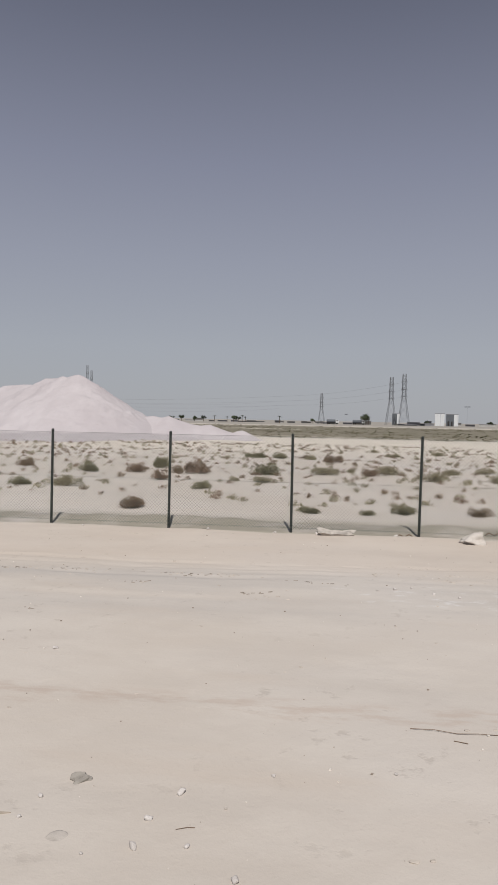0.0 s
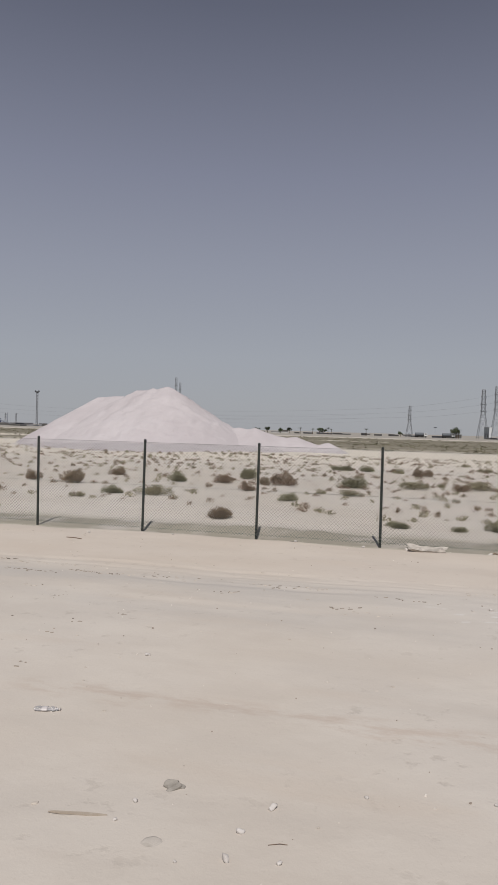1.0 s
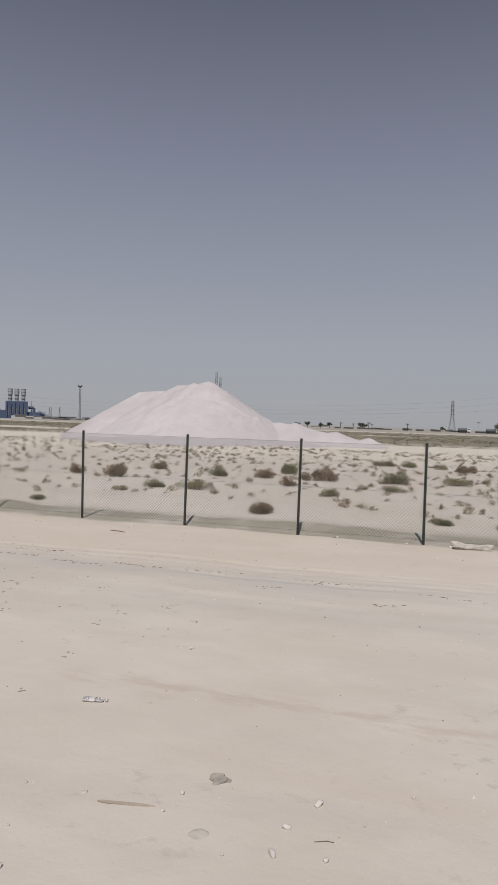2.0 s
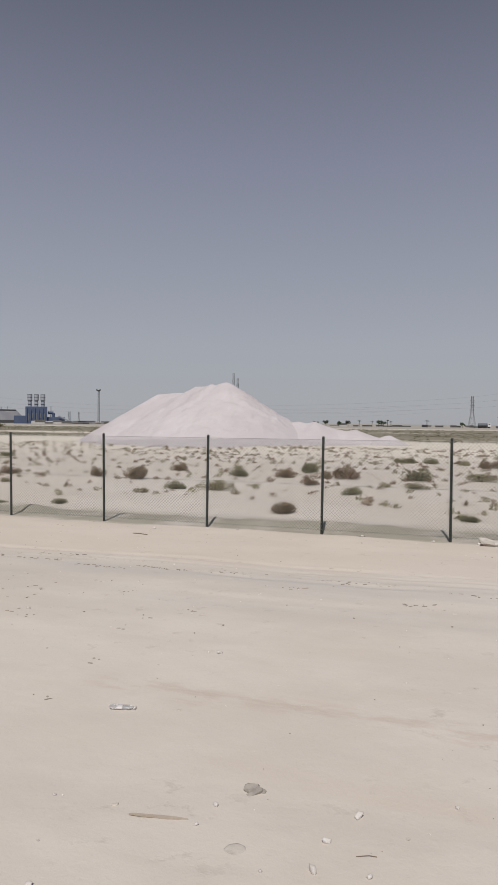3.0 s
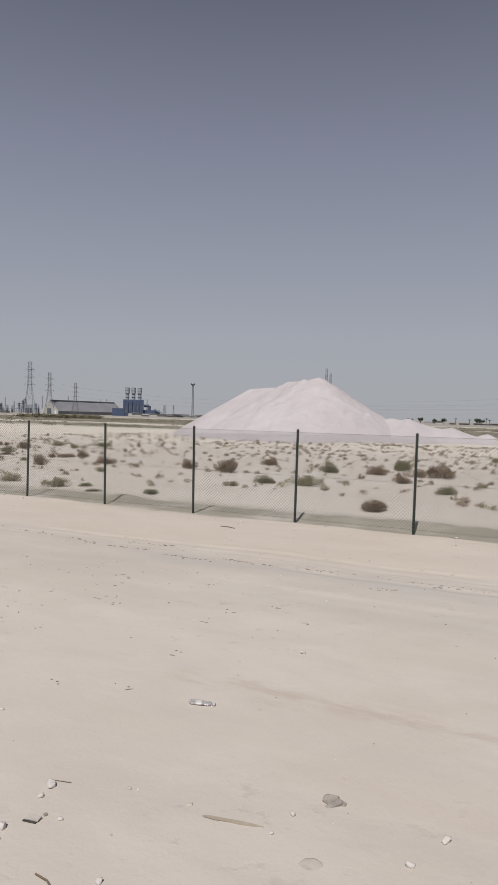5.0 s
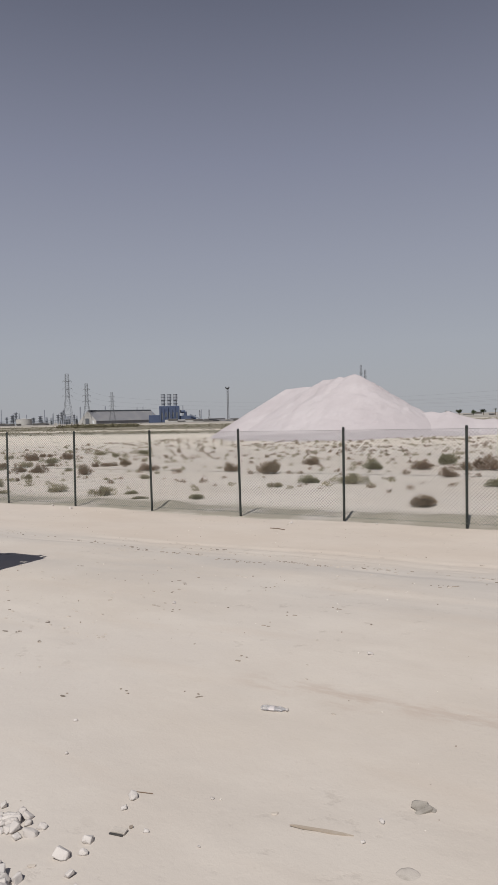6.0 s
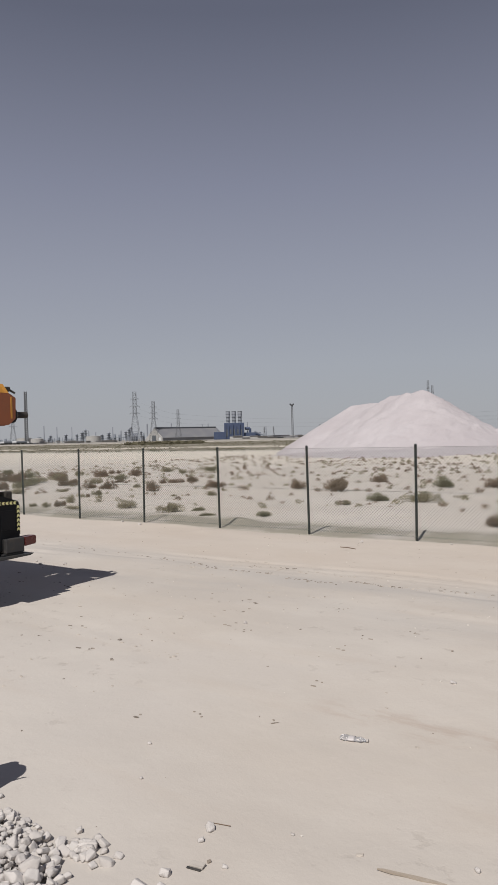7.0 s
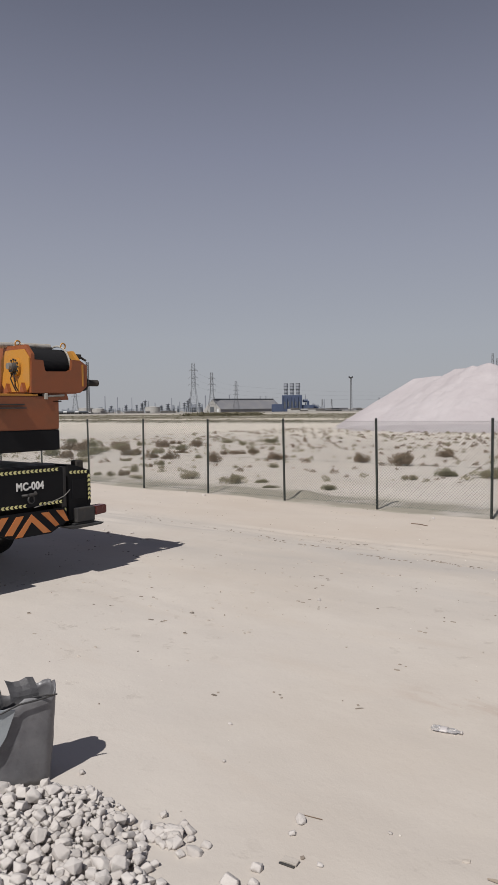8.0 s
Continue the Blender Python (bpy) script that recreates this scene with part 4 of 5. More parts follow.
def gravel():
    rng = random.Random(21)
    g = thing("gravel_heap", "heap of broken pale limestone gravel on sand", "gravel", kind="")
    rest = []
    count = 0
    cells = {}
    placed = []
    for layer in range(3):
        for _ in range(14000):
            x, y = rng.uniform(-5.6, -2.8), rng.uniform(1.25, 2.95)
            if not inside(x, y, EDGE):
                continue
            edge = min(math.hypot(x - a, y - b) for a, b in ((px + (qx - px) * k / 6, py + (qy - py) * k / 6) for (px, py), (qx, qy) in zip(EDGE[2:], EDGE[3:14]) for k in range(6)))
            if edge < 0.07 * layer:
                continue
            s_ = rng.choice((0.032, 0.041, 0.050, 0.058, 0.066, 0.074, 0.088)) * rng.uniform(0.85, 1.15)
            key = (int(x / 0.12), int(y / 0.12), layer)
            near = [p for i in (-1, 0, 1) for j in (-1, 0, 1) for p in cells.get((key[0] + i, key[1] + j, layer), ())]
            if any(math.hypot(x - a, y - b) < 0.37 * (s_ + r) for a, b, r in near):
                continue
            # keep clear of the bin's footprint
            u, v = (x + 4.355) * -0.46 + (y - 2.795) * -0.89, (x + 4.355) * 0.89 + (y - 2.795) * -0.46
            if -0.02 < u < 0.66 and -0.29 < v < 0.02:
                continue
            cells.setdefault(key, []).append((x, y, s_))
            z = 0.3 * s_ + layer * 0.024 + 0.035 * min(1.0, edge / 0.5)
            placed.append((x, y, z, s_))
    placed.sort(key=lambda p: (-p[2] * 0.5 + math.hypot(p[0] + 3.6, p[1] - 2.5)))
    for i, (x, y, z, s_) in enumerate(placed):
        m = stone_matrix(x, y, z, s_, rng)
        if i < 300:
            ob = part("stone", rng.choice(STONES), None, g)
            ob.matrix_basis = m
        else:
            rest.append((rng.choice(STONES), m))
    verts, faces = [], []
    for me, m in rest:
        k = len(verts)
        verts += [m @ v.co for v in me.vertices]
        faces += [tuple(k + i for i in p.vertices) for p in me.polygons]
    ob = part("stone_bed", mesh_of("stone_bed", verts, faces, M_STONE), None, g)
    tagged(ob, kind="stuff")


gravel()


def lone_stones():
    rng = random.Random(31)
    # x, y, size
    spots = [(-0.85, 3.97, .055), (-2.98, 3.39, .07), (-2.95, 3.27, .04), (-2.92, 2.95, .075), (-2.95, 2.79, .09), (-2.81, 2.70, .055), (-2.87, 2.86, .05), (-2.72, 2.65, .04), (-3.32, 2.92, .06), (-3.42, 2.97, .08), (-3.22, 2.93, .05), (-3.36, 2.83, .07), (-3.28, 2.80, .055),
             (-3.58, 2.98, .05), (-.43, 3.25, .055), (-.33, 4.25, .03), (.42, 4.38, .028), (-2.71, 3.16, .03), (-.71, 3.47, .035), (-2.57, 3.59, .022), (-2.21, 2.86, .04), (-1.22, 3.33, .02), (-2.39, 3.18, .018), (-.98, 3.42, .055), (-1.64, 3.81, .04), (-.97, 3.68, .045), (-1.67, 3.59, .03), (-2.57, 6.25, .05), (.83, 9.2, .05), (.6, 9.1, .04), (1.3, 9.0, .05), (1.05, 9.3, .035),
             (1.6, 8.9, .045), (-5.23, 6.94, .045), (-4.0, 4.0, .035), (-3.7, 3.6, .03), (-6.6, 12.9, .07), (-4.9, 13.2, .06), (-0.3, 13.3, .08), (-2.4, 13.3, .07), (-1.1, 13.35, .06), (1.2, 13.4, .09), (-10.6, 8.3, .06), (-10.2, 8.5, .07), (-10.9, 8.45, .05), (-12.7, 13.0, .09), (-13.5, 13.2, .08), (-4.28, 2.98, .05)]
    spots += [(-3.42 + rng.gauss(0, .06), 2.87 + rng.gauss(0, .045), rng.uniform(.04, .085)) for _ in range(26)]
    for x, y, s_ in spots:
        ob = new("stone", rng.choice(STONES))
        ob.matrix_world = stone_matrix(x, y, zg(x, y) + 0.18 * s_, 1.04 * s_, rng)
        tagged(ob, "small pale broken stone on sand", "stone", "stones on the sand")


lone_stones()


def grit():
    """Grit and small dark crumbs strewn on the sand, as one mesh."""
    rng = np.random.default_rng(12)
    verts, faces = [], []
    shapes = [[v.co.copy() for v in me.vertices] for me in STONES[:6]]
    polys = [[tuple(p.vertices) for p in me.polygons] for me in STONES[:6]]
    n = 1700
    xs, ys = rng.uniform(-16, 4, n), 2.2 + 11.2 * rng.random(n) ** 0.9
    keep = field(xs, ys, 2.2, 77) > rng.uniform(-0.8, 0.7, n)
    xs, ys = xs[keep], ys[keep]
    zs = ground_height(xs, ys)
    for x, y, z in zip(xs, ys, zs):
        i = int(rng.integers(6))
        s_ = 0.006 + 0.020 * rng.random() ** 3.0
        a = rng.uniform(0, 6.28)
        ca, sa = math.cos(a), math.sin(a)
        k = len(verts)
        verts += [(x + s_ * (v.x * ca - v.y * sa), y + s_ * (v.x * sa + v.y * ca), z + 0.2 * s_ + s_ * v.z) for v in shapes[i]]
        faces += [tuple(k + j for j in p) for p in polys[i]]
    ob = new("grit", mesh_of("grit", verts, faces, M_PEBBLE))
    tagged(ob, "fine mixed grit strewn over the sand", "grit", kind="stuff")


grit()


def clods():
    """Crumbs of caked sand along the ruts and by the crane, as one mesh."""
    m = Mat("caked_sand", 0.95)
    m.colour(m.mix(m.island(), (0.38, 0.335, 0.29), (0.47, 0.42, 0.37)))
    rng = np.random.default_rng(25)
    pts = []
    for y0, dy, n in ((9.5, 0.04, 170), (9.85, 0.035, 150), (10.3, 0.045, 90), (8.4, 0.02, 70), (5.6, -0.09, 60), (12.6, 0.0, 60)):
        xs = rng.uniform(-13, 4, n * 3)
        xs = xs[field(xs, 0 * xs + y0, 1.4, int(y0 * 5)) > 0.05][:n]
        pts += [(x, y0 + dy * (x + 5) + rng.normal(0, 0.05)) for x in xs]
    pts += [(x, y) for x, y in zip(rng.uniform(-11, -5, 300), rng.uniform(4.2, 8.0, 300)) if rng.random() < 0.55 + 0.4 * math.sin(3 * x) * math.sin(2 * y)]
    pts += [(x, y) for x, y in zip(rng.uniform(-13, 3.5, 130), rng.uniform(2.6, 13.2, 130))]
    pts += [(x, y) for x, y in zip(rng.uniform(-13, 3.5, 220), FENCE_Y - 0.2 + rng.normal(0, 0.13, 220))]
    verts, faces = [], []
    for x, y in pts:
        i = int(rng.integers(6))
        s_ = 0.012 + 0.030 * rng.random() ** 2.2
        a = rng.uniform(-0.6, 0.6)
        ca, sa = math.cos(a), math.sin(a)
        z = zg(x, y)
        k = len(verts)
        for v in (q.co for q in STONES[i].vertices):
            u, w_ = v.x * 1.4 * s_, v.y * 1.0 * s_
            verts.append((x + u * ca - w_ * sa, y + u * sa + w_ * ca, z + 0.05 * s_ + v.z * 0.5 * s_))
        faces += [tuple(k + j for j in p.vertices) for p in STONES[i].polygons]
    ob = new("caked_sand_crumbs", mesh_of("caked_sand_crumbs", verts, faces, m.m))
    tagged(ob, "crumbs of caked sand along wheel ruts", "crumbs", kind="stuff")


clods()



def rut_flakes():
    """Dark soil flakes along the wheel ruts, as one mesh."""
    rng = np.random.default_rng(61)
    m = Mat("dark_soil", 0.95)
    m.colour(m.mix(m.island(), (0.13, 0.108, 0.088), (0.30, 0.255, 0.21)))
    lanes = [((-7.95, 9.56), (-7.45, 9.46), 9), ((-7.3, 9.47), (-6.5, 9.46), 26), ((-6.15, 9.33), (-5.25, 9.28), 22), ((-5.25, 9.52), (-4.3, 9.48), 26), ((-8.4, 9.72), (-7.9, 9.62), 9), ((-7.3, 9.88), (-5.9, 10.07), 16),
             ((-2.8, 8.95), (-2.4, 9.05), 9), ((-2.15, 9.47), (-1.55, 9.68), 10), ((-1.15, 8.65), (-0.7, 8.77), 11), ((-0.7, 9.48), (0.25, 9.29), 12), ((-4.2, 9.55), (-2.3, 9.7), 14), ((-11.5, 9.9), (-8.6, 9.7), 22)]
    for x0, y0 in zip(rng.uniform(-10.5, -3.5, 46), rng.uniform(4.2, 8.2, 46)):
        lanes.append(((x0, y0), (x0 + rng.uniform(0.05, 0.25), y0 + rng.uniform(-0.05, 0.1)), int(rng.integers(1, 4))))
    verts, faces = [], []
    for (x0, y0), (x1, y1), n in lanes:
        turn = math.atan2(y1 - y0, x1 - x0)
        for _ in range(n):
            u, a = rng.random(), turn + rng.normal(0, 0.18)
            x, y = x0 + u * (x1 - x0), y0 + u * (y1 - y0) + rng.normal(0, 0.035)
            ln, wd, hi = 0.010 + 0.032 * rng.random() ** 2, rng.uniform(0.008, 0.020), rng.uniform(0.005, 0.013)
            z, ca, sa = zg(x, y), math.cos(a), math.sin(a)
            i, k = int(rng.integers(6)), len(verts)
            for v in (q.co for q in STONES[i].vertices):
                p, q_ = v.x * 2 * ln, v.y * 2 * wd
                verts.append((x + p * ca - q_ * sa, y + p * sa + q_ * ca, z + v.z * 2 * hi))
            faces += [tuple(k + j for j in p.vertices) for p in STONES[i].polygons]
    ob = new("dark_soil_flakes", mesh_of("dark_soil_flakes", verts, faces, m.m))
    tagged(ob, "dark soil flakes along wheel ruts", "soil", kind="stuff")


rut_flakes()

M_WOOD = worn("grey_brown_wood", (0.34, 0.285, 0.23), (0.44, 0.395, 0.34), 0.85, 0.0, 10.0, 0.6, 0.4)
M_CONCRETE = worn("broken_concrete", (0.30, 0.275, 0.245), (0.15, 0.135, 0.12), 0.9, 0.0, 12.0, 0.6, 0.4)
M_SACK = worn("sun_bleached_sack", (0.50, 0.46, 0.42), (0.36, 0.32, 0.28), 0.88, 0.0, 7.0, 0.7, 0.5)
M_SLAB = worn("weathered_slab", (0.44, 0.40, 0.36), (0.24, 0.215, 0.185), 0.9, 0.0, 8.0, 0.8, 0.5)


def litter():
    rng = random.Random(9)
    # splintered wood strip
    ob = new("wood_strip", mesh_from("wood_strip", prism(B(), [(-0.165, -0.004), (-0.09, -0.013), (-0.02, -0.009), (0.06, -0.014), (0.13, -0.008), (0.175, 0.0), (0.12, 0.005), (0.03, 0.008), (-0.05, 0.005), (-0.13, 0.006)], "z", 0, 0.010, 0.0015), M_WOOD))
    ob.matrix_world = pose(-1.90, 3.585, zg(-1.9, 3.585) + 0.002, 2, 1, 12)
    tagged(ob, "splintered grey-brown wood strip on sand", "wood strip")
    # broken lump with a dark hollow
    bm = B()
    for _ in range(22):
        v = Vector((rng.gauss(0, 1), rng.gauss(0, 1), rng.gauss(0, 1))).normalized()
        bm.verts.new((v.x * 0.055, v.y * 0.05, max(-0.012, v.z * 0.032)))
    bmesh.ops.convex_hull(bm, input=bm.verts[:])
    t = thing("concrete_fragment", "broken grey concrete fragment on sand", "rubble", pose(-1.50, 4.04, zg(-1.5, 4.04) + 0.008, 6, 0, 20))
    bmesh.ops.delete(bm, geom=[v for v in bm.verts if not v.link_faces], context="VERTS")
    part("lump", bm, M_CONCRETE, t)
    bm = B()
    box(bm, (-0.055, -0.06, -0.008), (0.045, -0.03, 0.02), 0.006, pose(0, 0, 0, 8, -14, 24))
    part("splinter", bm, M_CONCRETE, t)
    bm = B()
    box(bm, (0.02, -0.02, -0.01), (0.085, 0.015, 0.030), 0.008, pose(0, 0, 0, 0, 18, -20))
    part("splinter", bm, M_CONCRETE, t)
    # flat grey stone
    bm = B()
    bmesh.ops.create_icosphere(bm, subdivisions=3, radius=0.06)
    for v in bm.verts:
        v.co *= 1 + 0.12 * noise.noise(v.co * 25)
        v.co.z *= 0.16
        v.co.x *= 1.0
    ob = new("flat_stone", mesh_from("flat_stone", bm, M_SLAB, True))
    ob.matrix_world = pose(-1.39, 3.44, zg(-1.39, 3.44) - 0.005, 5, 6, -30)
    tagged(ob, "flat rounded grey stone half sunk in sand", "stone")
    # crushed clear bottle
    gm = Mat("clear_plastic", 0.28)
    gm.colour(gm.mix(gm.noise(18, 4, 0.6, True), (0.74, 0.71, 0.70), (0.88, 0.87, 0.88)))
    gm.b.inputs["Transmission Weight"].default_value = 0.7
    gm.b.inputs["IOR"].default_value = 1.35
    t = thing("plastic_bottle", "crushed clear plastic bottle lying on sand", "bottle", pose(-2.81, 4.82, zg(-2.81, 4.82) + 0.012, 0, 0, 12) @ Matrix.Diagonal((0.82, 0.9, 0.75, 1)))
    prof = [(-0.115, 0.0), (-0.115, 0.024), (-0.105, 0.032), (-0.06, 0.031), (-0.055, 0.028), (-0.02, 0.032), (0.02, 0.027), (0.05, 0.032), (0.075, 0.026), (0.095, 0.013), (0.115, 0.012)]
    bm = B()
    loops = []
    for x, r in prof:
        loops.append([bm.verts.new((x, r * math.cos(a) * 1.2 + 0.009 * noise.noise((40 * x, a, 1)), r * math.sin(a) * 0.55 + 0.007 * noise.noise((30 * x, 2 * a, 7)))) for a in (2 * math.pi * k / 18 for k in range(18))])
    for a, b in zip(loops, loops[1:]):
        for k in range(18):
            bm.faces.new((a[k], a[(k + 1) % 18], b[(k + 1) % 18], b[k]))
    body = part("bottle_body", bm, gm.m, t, smooth=True)
    part("cap", rod(B(), (0.112, 0, 0), (0.130, 0, 0), 0.015, sides=16), M_STONE, t, "dusty pale screw cap")
    lab = Mat("faded_label", 0.5)
    lab.colour(lab.mix(lab.noise(30, 3, 0.5, True), (0.52, 0.485, 0.475), (0.46, 0.43, 0.425)))
    bm = B()
    rows_ = [[bm.verts.new((x, 0.0395 * math.cos(a), 0.0195 * math.sin(a))) for a in (2 * math.pi * k / 18 for k in range(18))] for x in (-0.045, 0.01)]
    for k in range(18):
        bm.faces.new((rows_[0][k], rows_[0][(k + 1) % 18], rows_[1][(k + 1) % 18], rows_[1][k]))
    part("label_band", bm, lab.m, t, "faded pale label", smooth=True)
    # small printed carton scrap
    t = thing("carton_scrap", "small flattened pale carton scrap on sand", "litter", pose(-2.83, 3.09, zg(-2.83, 3.09) + 0.004, 6, 0, 10))
    part("panel", box(B(), (-0.04, -0.02, 0), (0.04, 0.02, 0.012), 0.003), M_SLAB, t)
    part("flap", box(B(), (-0.045, -0.034, 0.0), (0.035, -0.022, 0.006), 0.001), M_DARKSTEEL, t)
    # twigs and sticks
    def stick(name, label, pts, r):
        pts = [(x, y, zg(x, y) + z) for x, y, z in pts]
        ob = new(name, mesh_from(name, tube(B(), pts, r, 5), M_TWIG))
        tagged(ob, label, "stick")
    stick("dry_twig", "long thin dry stem lying on sand", [(0.58, 5.05, .006), (0.75, 5.04, .012), (0.9, 5.01, .006), (1.05, 5.02, .01), (1.25, 5.03, .004), (1.45, 5.0, .006)], 0.0024)
    stick("dry_twig", "short dark dry stem lying on sand", [(0.86, 4.90, .004), (0.95, 4.87, .006)], 0.003)
    stick("dry_stick", "short dark stick lying on sand", [(-6.72, 12.22, .006), (-6.55, 12.2, .012), (-6.36, 12.14, .006)], 0.008)
    stick("dry_stick", "thin dry stick lying on sand", [(-3.02, 3.44, .003), (-2.90, 3.47, .005)], 0.0025)
    stick("dry_stick", "short dark stick lying on sand", [(-0.80, 3.61, .003), (-0.74, 3.635, .006), (-0.70, 3.64, .004)], 0.002)
    stick("dry_stick", "crooked dry stick lying beside the gravel", [(-2.50, 2.76, .006), (-2.42, 2.745, .010), (-2.33, 2.70, .005)], 0.005)
    for x, y in ((1.22, 13.6), (3.0, 14.1)):
        stick("dry_root", "twisted dark dry root lying on sand", [(x, y, .02), (x + .08, y + .03, .07), (x + .17, y, .03), (x + .26, y + .04, .08), (x + .36, y - .02, .02)], 0.012)
    # pale slab and sack by the fence
    bm = B()
    bmesh.ops.create_cube(bm, size=1.0)
    bmesh.ops.subdivide_edges(bm, edges=bm.edges[:], cuts=5, use_grid_fill=True)
    for v in bm.verts:
        v.co = Vector((v.co.x * 0.62, v.co.y * 0.28, v.co.z * 0.05)) * (1 + 0.5 * noise.noise(v.co * 3.1)) + Vector((0, 0, 0.06 * noise.noise(v.co * 3)))
    ob = new("broken_slab", mesh_from("broken_slab", bm, M_SLAB))
    ob.matrix_world = pose(0.08, 13.32, zg(0.08, 13.32) + 0.012, 5, 2, 4)
    tagged(ob, "broken pale slab lying against the fence", "slab")
    bm = B()
    bmesh.ops.create_icosphere(bm, subdivisions=4, radius=0.5)
    for v in bm.verts:
        n = noise.noise(v.co * 2.6) * 0.55 - abs(noise.noise(v.co * 5)) * 0.3 + 0.08 * noise.noise(v.co * 14)
        v.co *= 1 + n
        v.co = Vector((v.co.x * 0.50, v.co.y * 0.36, max(-0.06, v.co.z * 0.46 * (0.75 + 0.9 * v.co.x))))
    ob = new("filled_sack", mesh_from("filled_sack", bm, M_SACK, True))
    ob.matrix_world = pose(2.58, 12.95, zg(2.58, 12.95) + 0.03, 0, 0, 15)
    tagged(ob, "slumped sun-bleached sack half covered with sand", "sack")
    # flat dark lumps added at the fence foot, standing in for a thin crack
    for x, y, sx in ((-2.82, 13.5, .5), (-2.5, 13.46, .35), (1.95, 13.5, .5)):
        bm = B()
        bmesh.ops.create_icosphere(bm, subdivisions=3, radius=0.5)
        for v in bm.verts:
            v.co *= 1 + 0.3 * noise.noise(v.co * 3 + Vector((x, y, 0)))
            v.co = Vector((v.co.x * sx, v.co.y * 0.2, max(-0.02, v.co.z * 0.055)))
        ob = new("dark_lump", mesh_from("dark_lump", bm, M_RUBBER, True))
        ob.matrix_world = pose(x, y, zg(x, y) + 0.005, 0, 0, 5)
        tagged(ob, "flat dark lump half buried by the fence", "litter")


litter()


# ---- far plain: plant, pylons, sheds, vehicles ----
M_BLUE = worn("blue_plant_cladding", (0.045, 0.065, 0.125), (0.09, 0.11, 0.16), 0.6, 0.0, 0.25, 0.6, 0.0)
# grey plant steel, its colour paled towards blue in place of distance haze
M_PLANT_HAZED = worn("hazed_plant_steel", (0.27, 0.29, 0.33), (0.36, 0.37, 0.39), 0.6, 0.2, 0.3, 0.6, 0.0)
M_LATTICE = worn("galvanised_lattice", (0.12, 0.125, 0.135), (0.18, 0.18, 0.18), 0.6, 0.2, 0.5, 0.5, 0.0)
M_ROOF = worn("grey_roof_sheet", (0.20, 0.20, 0.215), (0.27, 0.265, 0.26), 0.55, 0.1, 0.12, 0.6, 0.0)
M_PALE = worn("pale_render", (0.40, 0.39, 0.375), (0.29, 0.275, 0.26), 0.8, 0.0, 0.3, 0.5, 0.0)
M_WHITE = worn("white_cladding", (0.60, 0.61, 0.62), (0.48, 0.47, 0.46), 0.6, 0.0, 0.3, 0.4, 0.0)
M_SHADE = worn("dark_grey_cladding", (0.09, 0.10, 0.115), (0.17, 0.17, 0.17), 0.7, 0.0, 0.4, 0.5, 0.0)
M_BARK = worn("palm_bark", (0.13, 0.10, 0.075), (0.2, 0.16, 0.12), 0.9, 0.0, 3.0, 0.5, 0.2)
M_PALM = leafy("tree_leaves", (0.035, 0.05, 0.025), (0.07, 0.085, 0.04), (0.05, 0.06, 0.03))
FAR = 1.85


def far(x, z=None):
    """A place on the far line, from its place on a line 260 m off."""
    p = (-0.5 + FAR * (x + 0.5), 0.35 + FAR * 259.65)
    return p if z is None else (*p, 2.16 + FAR * (z - 2.16))


def face_camera(x, y):
    return math.degrees(math.atan2(y - 0.3, x + 0.5)) - 90


def pylon(x, y, h, arms, label, base=0.13, thick=0.16, turn=20.0):
    t = thing("pylon", label, "pylon", pose(x, y, 0, 0, 0, turn) @ Matrix.Diagonal((*((0.5, 0.5) if "heap" in label else (1, 1)), 1, 1)), "power line pylons")
    w0, w1, wm, waist = h * base / 2, h * 0.030, h * 0.036, h * 0.53

    def half(z):
        return w0 + (wm - w0) * z / waist if z < waist else wm + (w1 - wm) * (z - waist) / (h - waist)
    zs = [0, h * .2, h * .38, waist, h * .61, h * .69, h * .77, h * .85, h * .92, h]
    for sx in (-1, 1):
        for sy in (-1, 1):
            part("leg", tube(B(), [(sx * half(z), sy * half(z), z) for z in zs], thick, 4), M_LATTICE, t)
    br = B()
    for z0, z1 in zip(zs, zs[1:]):
        a, b = half(z0), half(z1)
        for s in (-1, 1):
            for p, q in (((-a, s * a, z0), (b, s * b, z1)), ((a, s * a, z0), (-b, s * b, z1)), ((s * a, -a, z0), (s * b, b, z1)), ((s * a, a, z0), (s * b, -b, z1)), ((-b, s * b, z1), (b, s * b, z1))):
                rod(br, p, q, thick * 0.6, sides=3, caps=False)
    part("bracing", br, M_LATTICE, t)
    for k, f_ in enumerate((0.85, 0.70, 0.56)):
        z, r = h * f_, h * arms * (0.9, 1.0, 1.05)[k]
        ab = B()
        for s in (-1, 1):
            rod(ab, (s * half(z), half(z), z), (s * r, 0, z + 0.2), thick * 1.0, sides=3, caps=False)
            rod(ab, (s * half(z), -half(z), z), (s * r, 0, z + 0.2), thick * 1.0, sides=3, caps=False)
            rod(ab, (s * half(z), 0, z + h * 0.035), (s * r, 0, z + 0.2), thick * 1.0, sides=3, caps=False)
            rod(ab, (s * r, 0, z + 0.2), (s * r, 0, z - h * 0.025), thick * 0.7, sides=5)
        box(ab, (-half(z), -half(z), z - 0.12), (half(z), half(z), z + 0.12))
        part("crossarm", ab, M_LATTICE, t)
    return t


